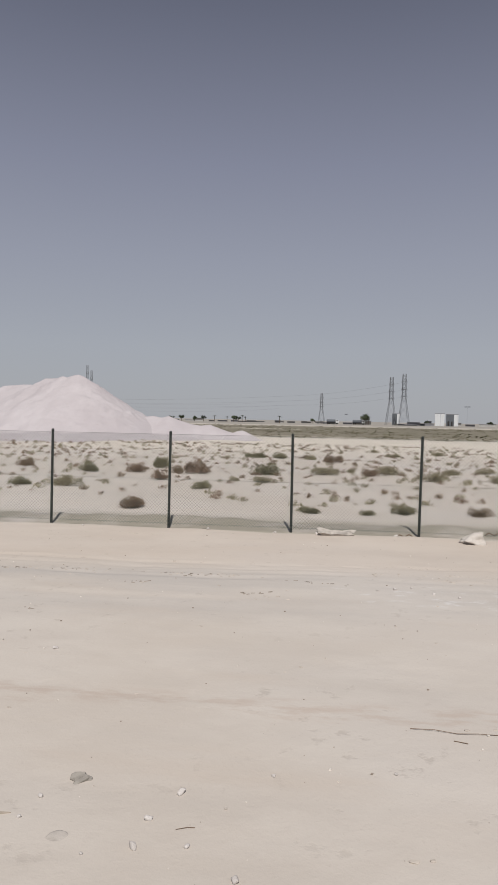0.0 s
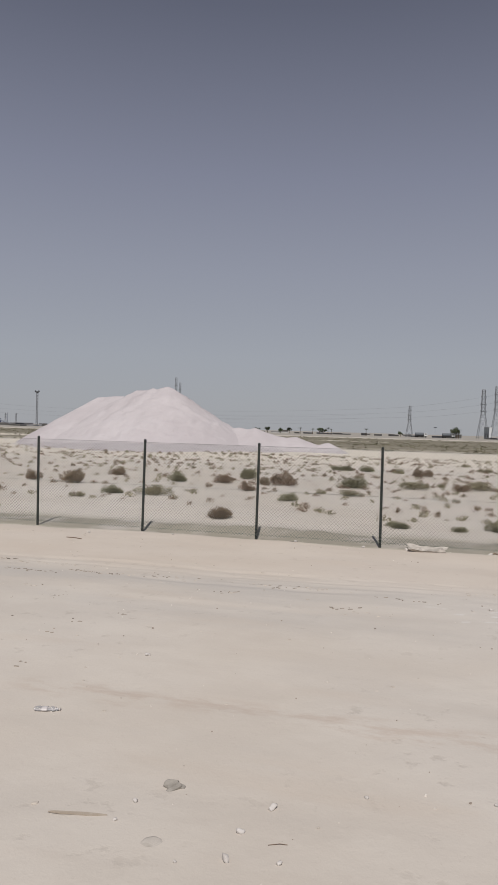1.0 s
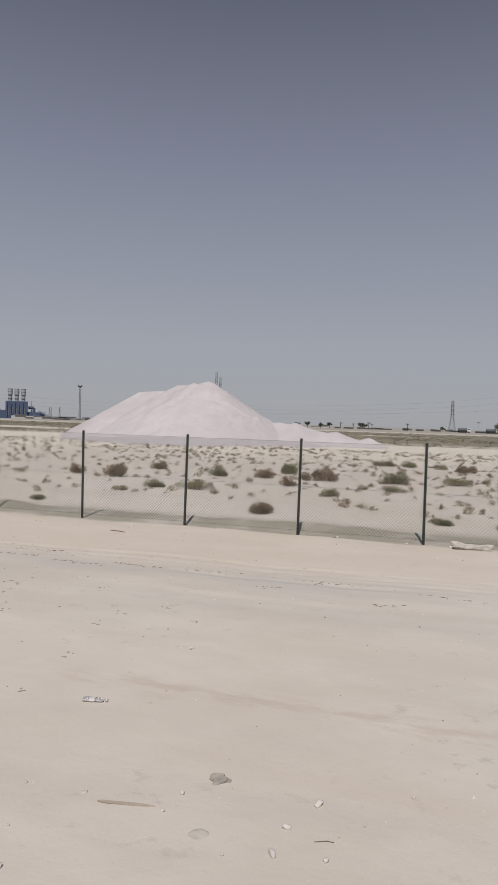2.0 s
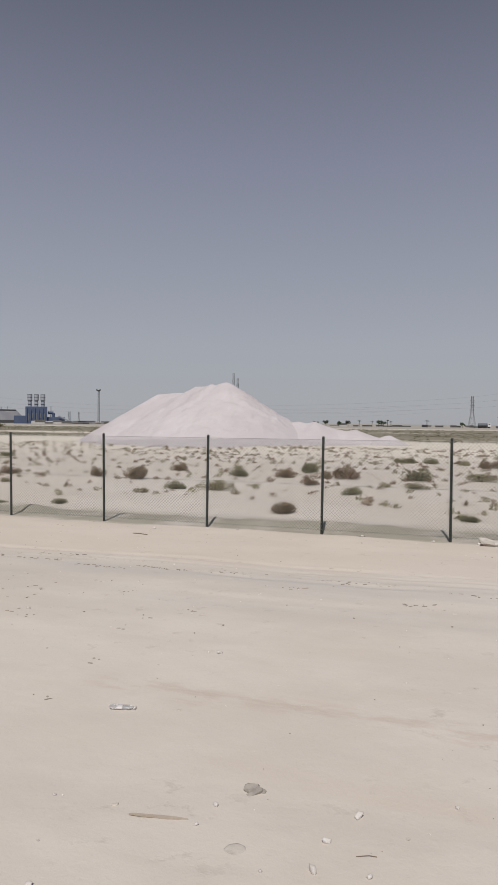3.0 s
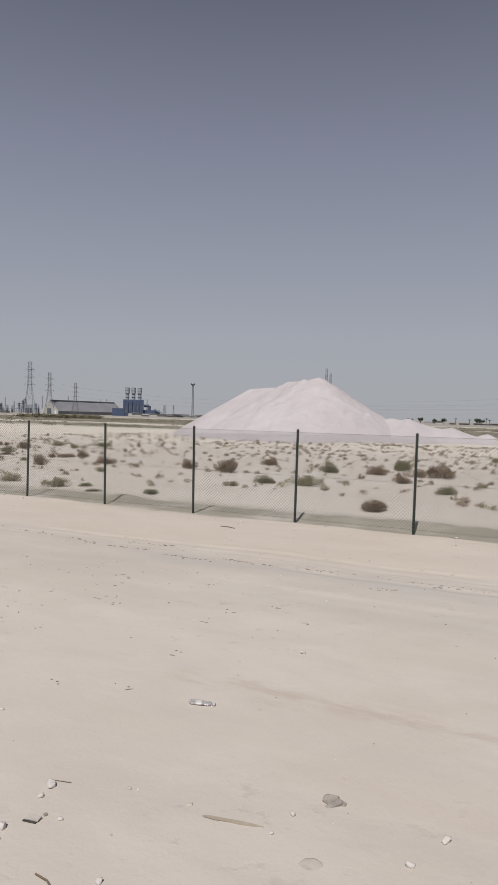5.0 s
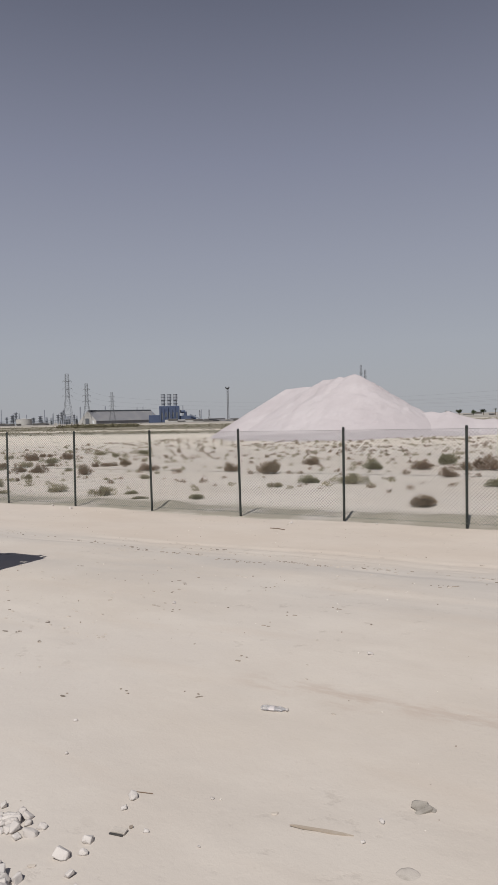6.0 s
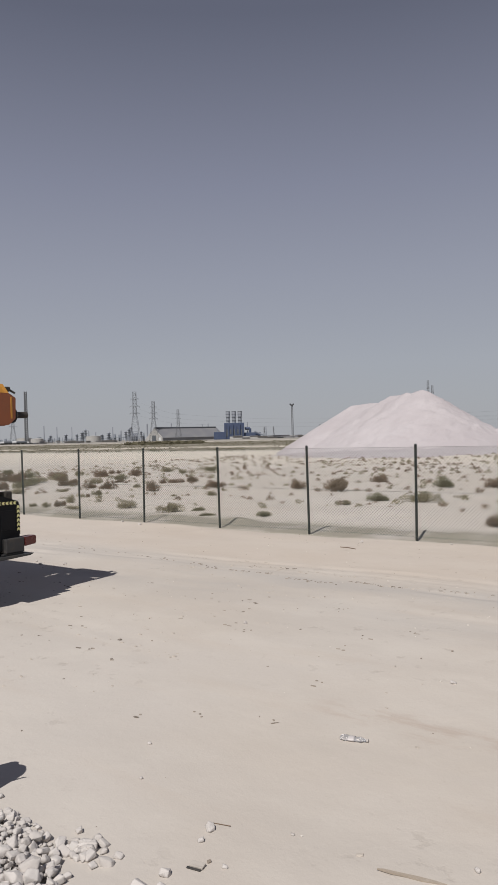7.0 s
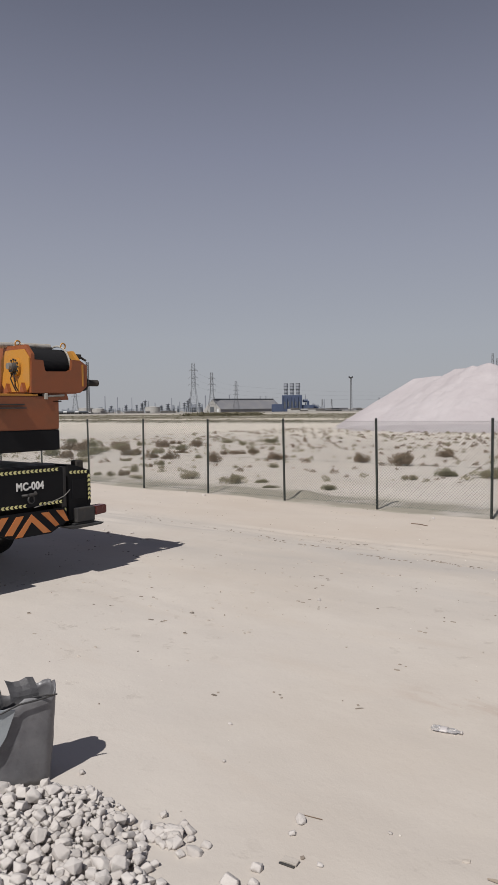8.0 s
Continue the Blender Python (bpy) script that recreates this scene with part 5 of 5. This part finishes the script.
def mast(x, h, w, label, top=True, thick=0.2):
    px, py = far(x)
    t = thing("lattice_mast", label, "mast", pose(px, py, 0, 0, 0, 30))
    for i in range(3):
        a = 2.094 * i
        part("leg", rod(B(), (w * math.cos(a), w * math.sin(a), 0), (w * .7 * math.cos(a), w * .7 * math.sin(a), h), thick, sides=5), M_LATTICE, t)
    br = B()
    n = int(h / 2.2)
    for k in range(n):
        for i in range(3):
            a, b = 2.094 * i, 2.094 * (i + 1)
            rod(br, (w * .85 * math.cos(a), w * .85 * math.sin(a), h * k / n), (w * .85 * math.cos(b), w * .85 * math.sin(b), h * (k + 1) / n), thick * 0.7, sides=3, caps=False)
    part("bracing", br, M_LATTICE, t)
    if top:
        part("platform", rod(B(), (0, 0, h - 0.9), (0, 0, h), w * 1.2, w * 2.2, 12), M_LATTICE, t)
        lb = B()
        for s in (-1, 1):
            box(lb, (s * w * 1.4 - .5, -.4, h), (s * w * 1.4 + .5, .4, h + .8), 0.05)
        part("floodlights", lb, M_SHADE, t)
    return t


def far_power_line():
    marks = [(-251.6, 26.6, .098, "tall galvanised lattice pylon on the plain"), (-238.8, 21.1, .098, "galvanised lattice pylon behind a shed"), (-222.6, 16.2, .098, "distant galvanised lattice pylon"),
             (20.6, 18.7, .058, "galvanised lattice pylon of a pair"), (25.2, 19.9, .058, "taller galvanised lattice pylon of a pair"), (-95.7, 21.9, .055, "distant lattice pylon beyond the mineral heap"), (-94.0, 19.9, .055, "distant lattice pylon beyond the mineral heap"),
             (-4.9, 12.4, .07, "small distant lattice pylon"), (-139.0, 6.5, .1, "small distant lattice pylon"), (-143.5, 6.5, .1, "small distant lattice pylon"), (-172.0, 6.3, .1, "small distant lattice pylon"), (-167.0, 6.3, .1, "small distant lattice pylon"), (-352.0, 20.0, .12, "galvanised lattice pylon beyond parked trucks")]
    tops = []
    for x, z, arms, label in marks:
        px, py = far(x)
        h = far(x, z)[2]
        if h < 12:
            f_ = 1.6
            px, py, h = px * f_, py * f_, (h - 2.16) * f_ + 2.16
        pylon(px, py, h, arms, label, 0.21, 0.12 if h > 30 else 0.09, face_camera(px, py) + 12)
        tops.append((px, py, h))
    def cable(a, b, sag, name="power_cable"):
        pts = []
        for k in range(17):
            u = k / 16
            p = Vector(a).lerp(Vector(b), u)
            p.z -= sag * 4 * u * (1 - u)
            pts.append(p)
        ob = new(name, mesh_from(name, tube(B(), pts, 0.028, 4), M_LATTICE))
        tagged(ob, "thin sagging overhead power cable", "cable", "overhead cables")
    a, b, c = tops[0], tops[1], tops[2]
    for f_ in (0.85, 0.70, 0.56):
        cable((a[0], a[1], a[2] * f_), (b[0], b[1], b[2] * f_), 1.0)
        cable((b[0], b[1], b[2] * f_), (c[0], c[1], c[2] * f_), 1.0)
        cable((c[0], c[1], c[2] * f_), (-300.0, 700.0, 24 * f_), 4)
        cable((-300.0, 700.0, 24 * f_), (-60.0, 760.0, 26 * f_), 5)
    r1, r2, mid = tops[3], tops[4], tops[7]
    for f_ in (0.56, 0.70, 0.85):
        cable((r1[0], r1[1], r1[2] * f_), (mid[0] - 20, mid[1] + 60, (mid[2] + 4) * f_), 1.2)
        cable((mid[0] - 20, mid[1] + 60, (mid[2] + 4) * f_), (-235, 640, 22 * f_), 1.5)
        cable((r2[0], r2[1], r2[2] * f_), (r1[0], r1[1], r1[2] * f_), 0.2)


far_power_line()


def shed():
    L, W, H, E = 78.0, 25.0, 11.8, 3.0
    x0, y0 = -431.5, 481.0
    yaw = math.degrees(math.atan2(73, 14)) - 90
    t = thing("storage_shed", "long grey metal-roofed storage shed with pale gable", "shed", pose(x0, y0, 0, 0, 0, yaw))
    # local: x from 0 to -W across, y from 0 to L along
    part("gable_wall", prism(B(), [(0, 0), (0, E), (-W / 2, H), (-W, E), (-W, 0)], "y", 0, 0.6), M_PALE, t, "pale gable wall")
    part("gable_wall", prism(B(), [(0, 0), (0, E), (-W / 2, H), (-W, E), (-W, 0)], "y", L - 0.6, L), M_PALE, t, "pale gable wall")
    part("side_wall", box(B(), (-0.5, 0.6, 0), (0, L - 0.6, E)), M_ROOF, t)
    part("side_wall", box(B(), (-W, 0.6, 0), (-W + 0.5, L - 0.6, E)), M_ROOF, t)
    s = (H - E) / (W / 2)
    for side in (0, 1):
        f = (lambda v: v) if side == 0 else (lambda v: -W - v)
        rf = part("roof", prism(B(), [(f(0.6), E - 0.6 * s + 0.02), (f(0.6), E - 0.6 * s + 0.35), (f(-W / 2), H + 0.35), (f(-W / 2), H + 0.02)], "y", 0.62, L + 0.5), M_ROOF, t, "grey sheet roof slope")
        seams = B()
        for k in range(26):
            y = 1.6 + k * 3.0
            prism(seams, [(f(0.6), E - 0.6 * s + 0.36), (f(0.6), E - 0.6 * s + 0.50), (f(-W / 2 + 0.3), H + 0.5 - 0.3 * s), (f(-W / 2 + 0.3), H + 0.36 - 0.3 * s)], "y", y, y + 0.18)
        part("roof_seams", seams, M_ROOF, rf)
    part("ridge_vent", box(B(), (-W / 2 - 1.0, 1.5, H + 0.1), (-W / 2 + 1.0, L - 1, H + 1.2), 0.1), M_SHADE, t, "dark ridge vent")
    part("door", box(B(), (-W / 2 - 3, -0.12, 0), (-W / 2 + 3, -0.01, 5.2), 0.02), M_SHADE, t)
    part("door", box(B(), (-5.0, -0.12, 0), (-2.2, -0.01, 3.2), 0.02), M_WHITE, t)


shed()


def stack_plant():
    x0, y0 = far(-188.7)
    t = thing("power_plant_block", "dark blue plant block with three grey stacks", "plant", pose(x0, y0, 0, 0, 0, face_camera(x0, y0)))
    w = 8.6
    body = part("boiler_house", box(B(), (-w, 0, 0), (w, 12, 14.0), 0.2), M_BLUE, t, "dark blue clad boiler house")
    for k in range(6):
        part("pilaster", box(B(), (-w + 0.4 + k * 3.1, -0.9, 0), (-w + 1.4 + k * 3.1, -0.01, 13.2 - 1.6 * (k % 2)), 0.05), M_BLUE, body)
    for k in range(5):
        part("opening", box(B(), (-w + 1.9 + k * 3.1, -0.12, 2.5 + 2 * (k % 2)), (-w + 3.0 + k * 3.1, -0.015, 8.5)), M_SHADE, body)
    for x in (-5.15, 0.0, 5.15):
        st = part("stack", rod(B(), (x, 6, 14), (x, 6, 24.2), 1.5, sides=20), M_PLANT_HAZED, t, "grey steel stack")
        part("stack_casing", rod(B(), (x, 6, 19.4), (x, 6, 24.0), 1.9, sides=20), M_PLANT_HAZED, st, "wider pale upper casing")
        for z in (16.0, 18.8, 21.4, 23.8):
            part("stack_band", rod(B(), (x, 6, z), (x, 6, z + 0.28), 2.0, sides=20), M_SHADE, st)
    part("duct", tube(B(), [(w + 0.5, 5, 9), (w + 5, 5, 9), (w + 5, 5, 3)], 1.2, 10), M_BLUE, t)
    part("side_hall", box(B(), (w + 0.05, 2, 0), (w + 14, 12, 5.5), 0.1), M_BLUE, t)
    part("side_hall", box(B(), (-w - 9, 3, 0), (-w - 0.05, 12, 6.5), 0.1), M_BLUE, t)
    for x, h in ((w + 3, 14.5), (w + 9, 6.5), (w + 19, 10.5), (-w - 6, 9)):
        part("chimney", rod(B(), (x, 8, 0), (x, 8, h), 0.5, 0.35, 10), M_PLANT_HAZED, t)
    part("conveyor_frame", tube(B(), [(w + 9, 0, 6.5), (w + 17, 0, 2.5), (w + 22, 0, 0.5)], 0.6, 5), M_PLANT_HAZED, t)
    part("pale_wall", box(B(), (-4, -8, 0), (w + 18, -7, 2.3), 0.05), M_PALE, t)


stack_plant()


def refinery():
    rng = random.Random(44)

    def column(x, top, r, name="process_column", dist=1.25):
        px, py, h = far(x, top)
        px, py, h = px * dist, py * dist, (h - 2.16) * dist + 2.16
        t = thing(name, "slender grey process column of a distant plant", "column", pose(px, py, 0))
        part("shaft", rod(B(), (0, 0, 0), (0, 0, h), r, r * 0.85, 10), M_PLANT_HAZED, t)
        part("cap", rod(B(), (0, 0, h), (0, 0, h + r), r * 0.85, r * 0.3, 10), M_PLANT_HAZED, t)
        if r > 0.9:
            for k in (0.45, 0.7, 0.9):
                part("gallery", rod(B(), (0, 0, h * k), (0, 0, h * k + 0.5), r * 1.7, sides=10), M_SHADE, t)
    for x, top, r in ((-256, 7.5, 1.4), (-258.5, 6.2, 1.2), (-254.5, 8.6, 1.1), (-262, 6.8, 0.8), (-268, 8.8, 0.6), (-271, 5.8, 1.6), (-276, 5.0, 1.4), (-281, 6.5, 0.7), (-289, 8.0, 1.5), (-291.5, 6.6, 1.8), (-286.5, 7.4, 0.7), (-296, 5.6, 1.2), (-300, 9.8, 0.5), (-312.5, 10.2, 0.6), (-323.7, 11.2, 0.7), (-305, 5.6, 1.5), (-318, 5.4, 1.4), (-247.5, 6.0, 1.0), (-243.3, 9.6, 0.9), (-227.0, 9.5, 0.8), (-207.5, 8.4, 0.6), (-204, 8.6, 0.6)):
        column(x, top, r)
    for x, w, h in ((-262, 9, 5), (-275, 14, 4.5), (-293, 16, 5), (-308, 14, 4), (-322, 16, 4.5), (-250, 8, 6), (-336, 20, 4), (-352, 18, 4.5), (-368, 18, 4)):
        px, py = far(x)
        px, py = px * 1.25, py * 1.25
        t = thing("process_unit", "low grey process unit with pipe racks", "plant unit", pose(px, py, 0, 0, 0, face_camera(px, py)))
        part("deck", box(B(), (-w, 0, h - 0.6), (w, 8, h), 0.05), M_PLANT_HAZED, t)
        part("lower_deck", box(B(), (-w, 0, h * 0.5), (w, 8, h * 0.5 + 0.5), 0.05), M_PLANT_HAZED, t)
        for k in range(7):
            part("column", box(B(), (-w + k * w / 3 - 0.3, 0, 0), (-w + k * w / 3 + 0.3, 0.6, h + rng.uniform(0, 3))), M_PLANT_HAZED, t)
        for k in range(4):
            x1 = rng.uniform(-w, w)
            part("vessel", rod(B(), (x1, 4, 0), (x1, 4, h * rng.uniform(1.1, 1.9)), rng.uniform(0.8, 1.8), sides=10), M_PLANT_HAZED, t)
    for x, r, h in ((-283, 9, 7), (-342, 10, 7), (-330, 8, 6)):
        px, py = far(x)
        t = thing("storage_tank", "pale round storage tank of a distant plant", "tank", pose(px * 1.2, py * 1.2, 0))
        part("shell", rod(B(), (0, 0, 0), (0, 0, h), r, sides=28), M_PALE, t)
        part("roof", rod(B(), (0, 0, h), (0, 0, h + 0.9), r * 1.01, 0.5, 28), M_PALE, t)


refinery()
mast(-157.3, 27.0, 0.9, "slim lattice floodlight mast on the plain")
mast(-339.6, 57.0, 1.9, "tall grey lattice mast beyond the crane", False, 0.55)


def high_mast(x, y, h, w):
    t = thing("high_mast_light", "thin distant high-mast light pole on the plain", "light pole", pose(x, y, 0))
    part("pole", rod(B(), (0, 0, 0), (0, 0, h), 0.14, 0.07, 8), M_PLANT_HAZED, t)
    head = part("lamp_ring", rod(B(), (0, 0, h), (0, 0, h + 0.35), w * 0.3, sides=12), M_SHADE, t)
    for k in range(6):
        a = k * math.pi / 3
        part("floodlight", box(B(), (w / 2 * math.cos(a) - 0.55, w / 2 * math.sin(a) - 0.4, h - 0.5), (w / 2 * math.cos(a) + 0.55, w / 2 * math.sin(a) + 0.4, h + 0.5), 0.05), M_SHADE, head)


high_mast(15.5, 900.0, 11.1, 2.6)
high_mast(166.8, 900.0, 23.0, 6.0)


def low_buildings():
    # x on the 260 m line, half width, height, kind, how far
    for x, w, h, mat, d in ((-345, 26, 3.2, M_PALE, 1.0), (-318, 18, 3.0, M_WHITE, 1.0), (-298, 10, 3.4, M_PALE, 1.02), (-280, 20, 2.2, M_PALE, 1.0), (-175, 22, 3.0, M_PALE, 1.0), (-160, 18, 2.6, M_SHADE, 1.15), (-146, 16, 3.4, M_PALE, 1.2),
                            (-55, 20, 2.6, M_PALE, 1.15), (-35, 20, 1.8, M_ROOF, 1.2), (-12, 22, 1.8, M_ROOF, 1.15), (6, 14, 2.8, M_PALE, 1.0), (31, 8, 3.6, M_SHADE, 1.0), (29, 14, 1.8, M_ROOF, 0.98), (53, 22, 3.0, M_PALE, 1.1), (70, 20, 3.2, M_SHADE, 1.2)):
        px, py = far(x)
        px, py = px * d, py * d
        t = thing("low_building", "long low pale building on the far plain" if mat is not M_SHADE else "long low dark building on the far plain", "building", pose(px, py, 0, 0, 0, face_camera(px, py)))
        rng = random.Random(int(x * 3))
        a = -w
        while a < w:
            b_ = min(w, a + rng.uniform(2.5, 9.0))
            hh = h * rng.uniform(0.3, 0.95)
            part("wall", box(B(), (a, rng.uniform(0, 2), 0), (b_ - 0.1, 9, hh)), rng.choice((mat, mat, M_ROOF, M_PALE, M_PALE)), t)
            part("roof", box(B(), (a - 0.1, -0.2, hh + 0.005), (b_, 9.3, hh + 0.25)), M_ROOF, t)
            a = b_ + rng.choice((0.0, 0.0, 3.0, 5.0))


low_buildings()


def silo_blocks():
    for x0, x1, z1, mat, name in ((36.5, 38.3, 5.5, M_WHITE, "white"), (38.45, 39.9, 5.55, M_WHITE, "white"), (40.5, 43.2, 5.3, M_SHADE, "grey"), (43.3, 44.8, 5.3, M_WHITE, "white"), (21.1, 22.8, 5.2, M_SHADE, "grey"), (22.9, 23.9, 5.3, M_WHITE, "white")):
        (ax, ay), (bx, by), h = far(x0), far(x1), far(x0, z1)[2]
        w = (bx - ax) / 2
        t = thing("silo_block", f"upright {name} clad silo block on the far plain", "silo", pose((ax + bx) / 2, ay, 0, 0, 0, face_camera(ax, ay)), "silo blocks")
        part("body", box(B(), (-w, 0, 0), (w, 3, h), 0.06), mat, t)
        for k in range(3):
            part("rib", box(B(), (-w + (k + 0.7) * w * 0.6, -0.14, 0.3), (-w + (k + 0.7) * w * 0.6 + 0.25, -0.005, h - 0.3)), mat, t)
        part("cap", box(B(), (-w - 0.1, -0.1, h + 0.005), (w + 0.1, 3.1, h + 0.3), 0.04), M_ROOF, t)
        if mat is M_SHADE:
            for k in range(2):
                part("bay", prism(B(), [(-w * 0.7 + k * w, 0.2), (-w * 0.7 + k * w + w * 0.55, 0.2), (-w * 0.7 + k * w + w * 0.55, 3.0), (-w * 0.7 + k * w + w * 0.28, 3.8), (-w * 0.7 + k * w, 3.0)], "y", -0.1, -0.01), M_RUBBER, t)


silo_blocks()


def tank_truck(px, py, body, label):
    t = thing("tank_truck", label, "truck", pose(px, py, 0, 0, 0, face_camera(px, py) + 8), "far parked trucks")
    part("tank", rod(B(), (-3.4, 0, 2.1), (2.4, 0, 2.1), 1.15, sides=14), body, t)
    part("frame", box(B(), (-3.6, -0.9, 0.8), (4.4, 0.9, 1.1), 0.05), M_RUBBER, t)
    cab = part("cab", prism(B(), [(2.6, 0.9), (4.6, 0.9), (4.6, 2.0), (4.2, 3.0), (2.6, 3.0)], "y", -1.15, 1.15, 0.08), M_WHITE, t)
    part("side_window", box(B(), (3.0, -1.18, 2.0), (4.1, -1.155, 2.7)), M_RUBBER, cab)
    for x in (-2.8, -1.6, 3.6):
        for y in (-0.95, 0.95):
            part("wheel", rod(B(), (x, y - 0.15, 0.5), (x, y + 0.15, 0.5), 0.5, sides=14), M_RUBBER, t)


for k in range(9):
    px_, py_ = far(-373 + 3.9 * k)
    tank_truck(px_ * 0.93, py_ * 0.93, M_SHADE if k % 3 else M_WHITE, "dark tank truck parked on the far plain" if k % 3 else "white tank truck parked on the far plain")
for xk in (-1.0, 8.6, 63.0):
    px_, py_ = far(xk)
    tank_truck(px_, py_, M_SHADE, "dark tank truck parked on the far plain")


def far_tree(x, h, palm, d=1.0):
    px, py = far(x)
    px, py = px * d, py * d
    h *= 0.8
    rng = random.Random(int(x * 10))
    t = thing("palm_tree" if palm else "broad_tree", "distant dark date palm on the plain" if palm else "distant dark leafy tree on the plain", "tree", pose(px, py, 0, 0, 0, rng.uniform(0, 360)), "far trees")
    part("trunk", rod(B(), (0, 0, 0), (0.1, 0, h * (0.75 if palm else 0.5)), 0.25, 0.18, 8), M_BARK, t)
    verts, faces = [], []
    if palm:
        for _ in range(30):
            a, up = rng.uniform(0, 6.28), rng.uniform(0.1, 0.8)
            prev = None
            for k in range(6):
                r = h * 0.075 * k
                c_ = Vector((r * math.cos(a), r * math.sin(a), h * 0.75 + up * r - 0.16 * r * r / (h * 0.16)))
                s_ = Vector((-math.sin(a), math.cos(a), 0)) * h * 0.045 * (1 - k / 6.5)
                i = len(verts)
                verts += [c_ - s_, c_ + s_]
                if prev is not None:
                    faces.append((prev, prev + 1, i + 1, i))
                prev = i
    else:
        limbs = B()
        for k in range(5):
            a = 1.256 * k
            rod(limbs, (0.1, 0, h * 0.45), (h * 0.25 * math.cos(a), h * 0.25 * math.sin(a), h * 0.75), 0.12, 0.05, 5)
        part("limbs", limbs, M_BARK, t)
        cl = [(rng.uniform(-.4, .4) * h, rng.uniform(-.4, .4) * h, rng.uniform(.5, .9) * h, rng.uniform(.12, .22) * h) for _ in range(9)]
        for _ in range(700):
            x_, y_, z_, r = rng.choice(cl)
            p = Vector((x_, y_, z_)) + Vector((rng.gauss(0, .5), rng.gauss(0, .5), rng.gauss(0, .45))) * r
            u = Vector((rng.uniform(-1, 1), rng.uniform(-1, 1), rng.uniform(-1, 1))).normalized() * 0.22
            v = u.orthogonal() * 0.7
            i = len(verts)
            verts += [p - u, p + v, p + u, p - v]
            faces.append((i, i + 1, i + 2, i + 3))
    part("crown", mesh_of("crown", verts, faces, M_PALM), None, t)


for x, h, palm, d in ((-45.3, 7, True, 1.1), (-40.5, 6, True, 1.1), (-34.7, 7.5, True, 1.1), (-38.0, 6.0, False, 1.1), (-36.2, 5.5, False, 1.1), (-33.5, 6, True, 1.1), (-49.5, 5.5, False, 1.1), (-53, 5, False, 1.1), (-62, 5, False, 1.1), (-58, 5.5, False, 1.1), (-20.5, 7, True, 1.0), (-8, 4.5, False, 1.1),
                      (10.4, 8.5, False, 1.0), (11.6, 9.5, False, 1.0), (12.4, 8.5, True, 1.0), (33.5, 4.5, False, 1.0), (56, 5, False, 1.1)):
    far_tree(x, h, palm, d)


def hedge():
    """Dark far scrub clumps in front of the shed, as one mesh."""
    rng = random.Random(8)
    verts, faces = [], []
    for _ in range(140):
        a = rng.random()
        x, y = -160 - 28 * a + rng.uniform(-4, 4), 196 + rng.uniform(-6, 6)
        for _k in range(40):
            p = Vector((x + rng.gauss(0, .8), y + rng.gauss(0, .8), abs(rng.gauss(0.3, .35))))
            u = Vector((rng.uniform(-1, 1), rng.uniform(-1, 1), rng.uniform(-1, 1))).normalized() * 0.25
            v = u.orthogonal()
            i = len(verts)
            verts += [p - u, p + v, p + u, p - v]
            faces.append((i, i + 1, i + 2, i + 3))
    ob = new("far_thicket", mesh_of("far_thicket", verts, faces, M_FAR))
    tagged(ob, "dark distant thicket on the scrub plain", "plants", kind="stuff")


hedge()
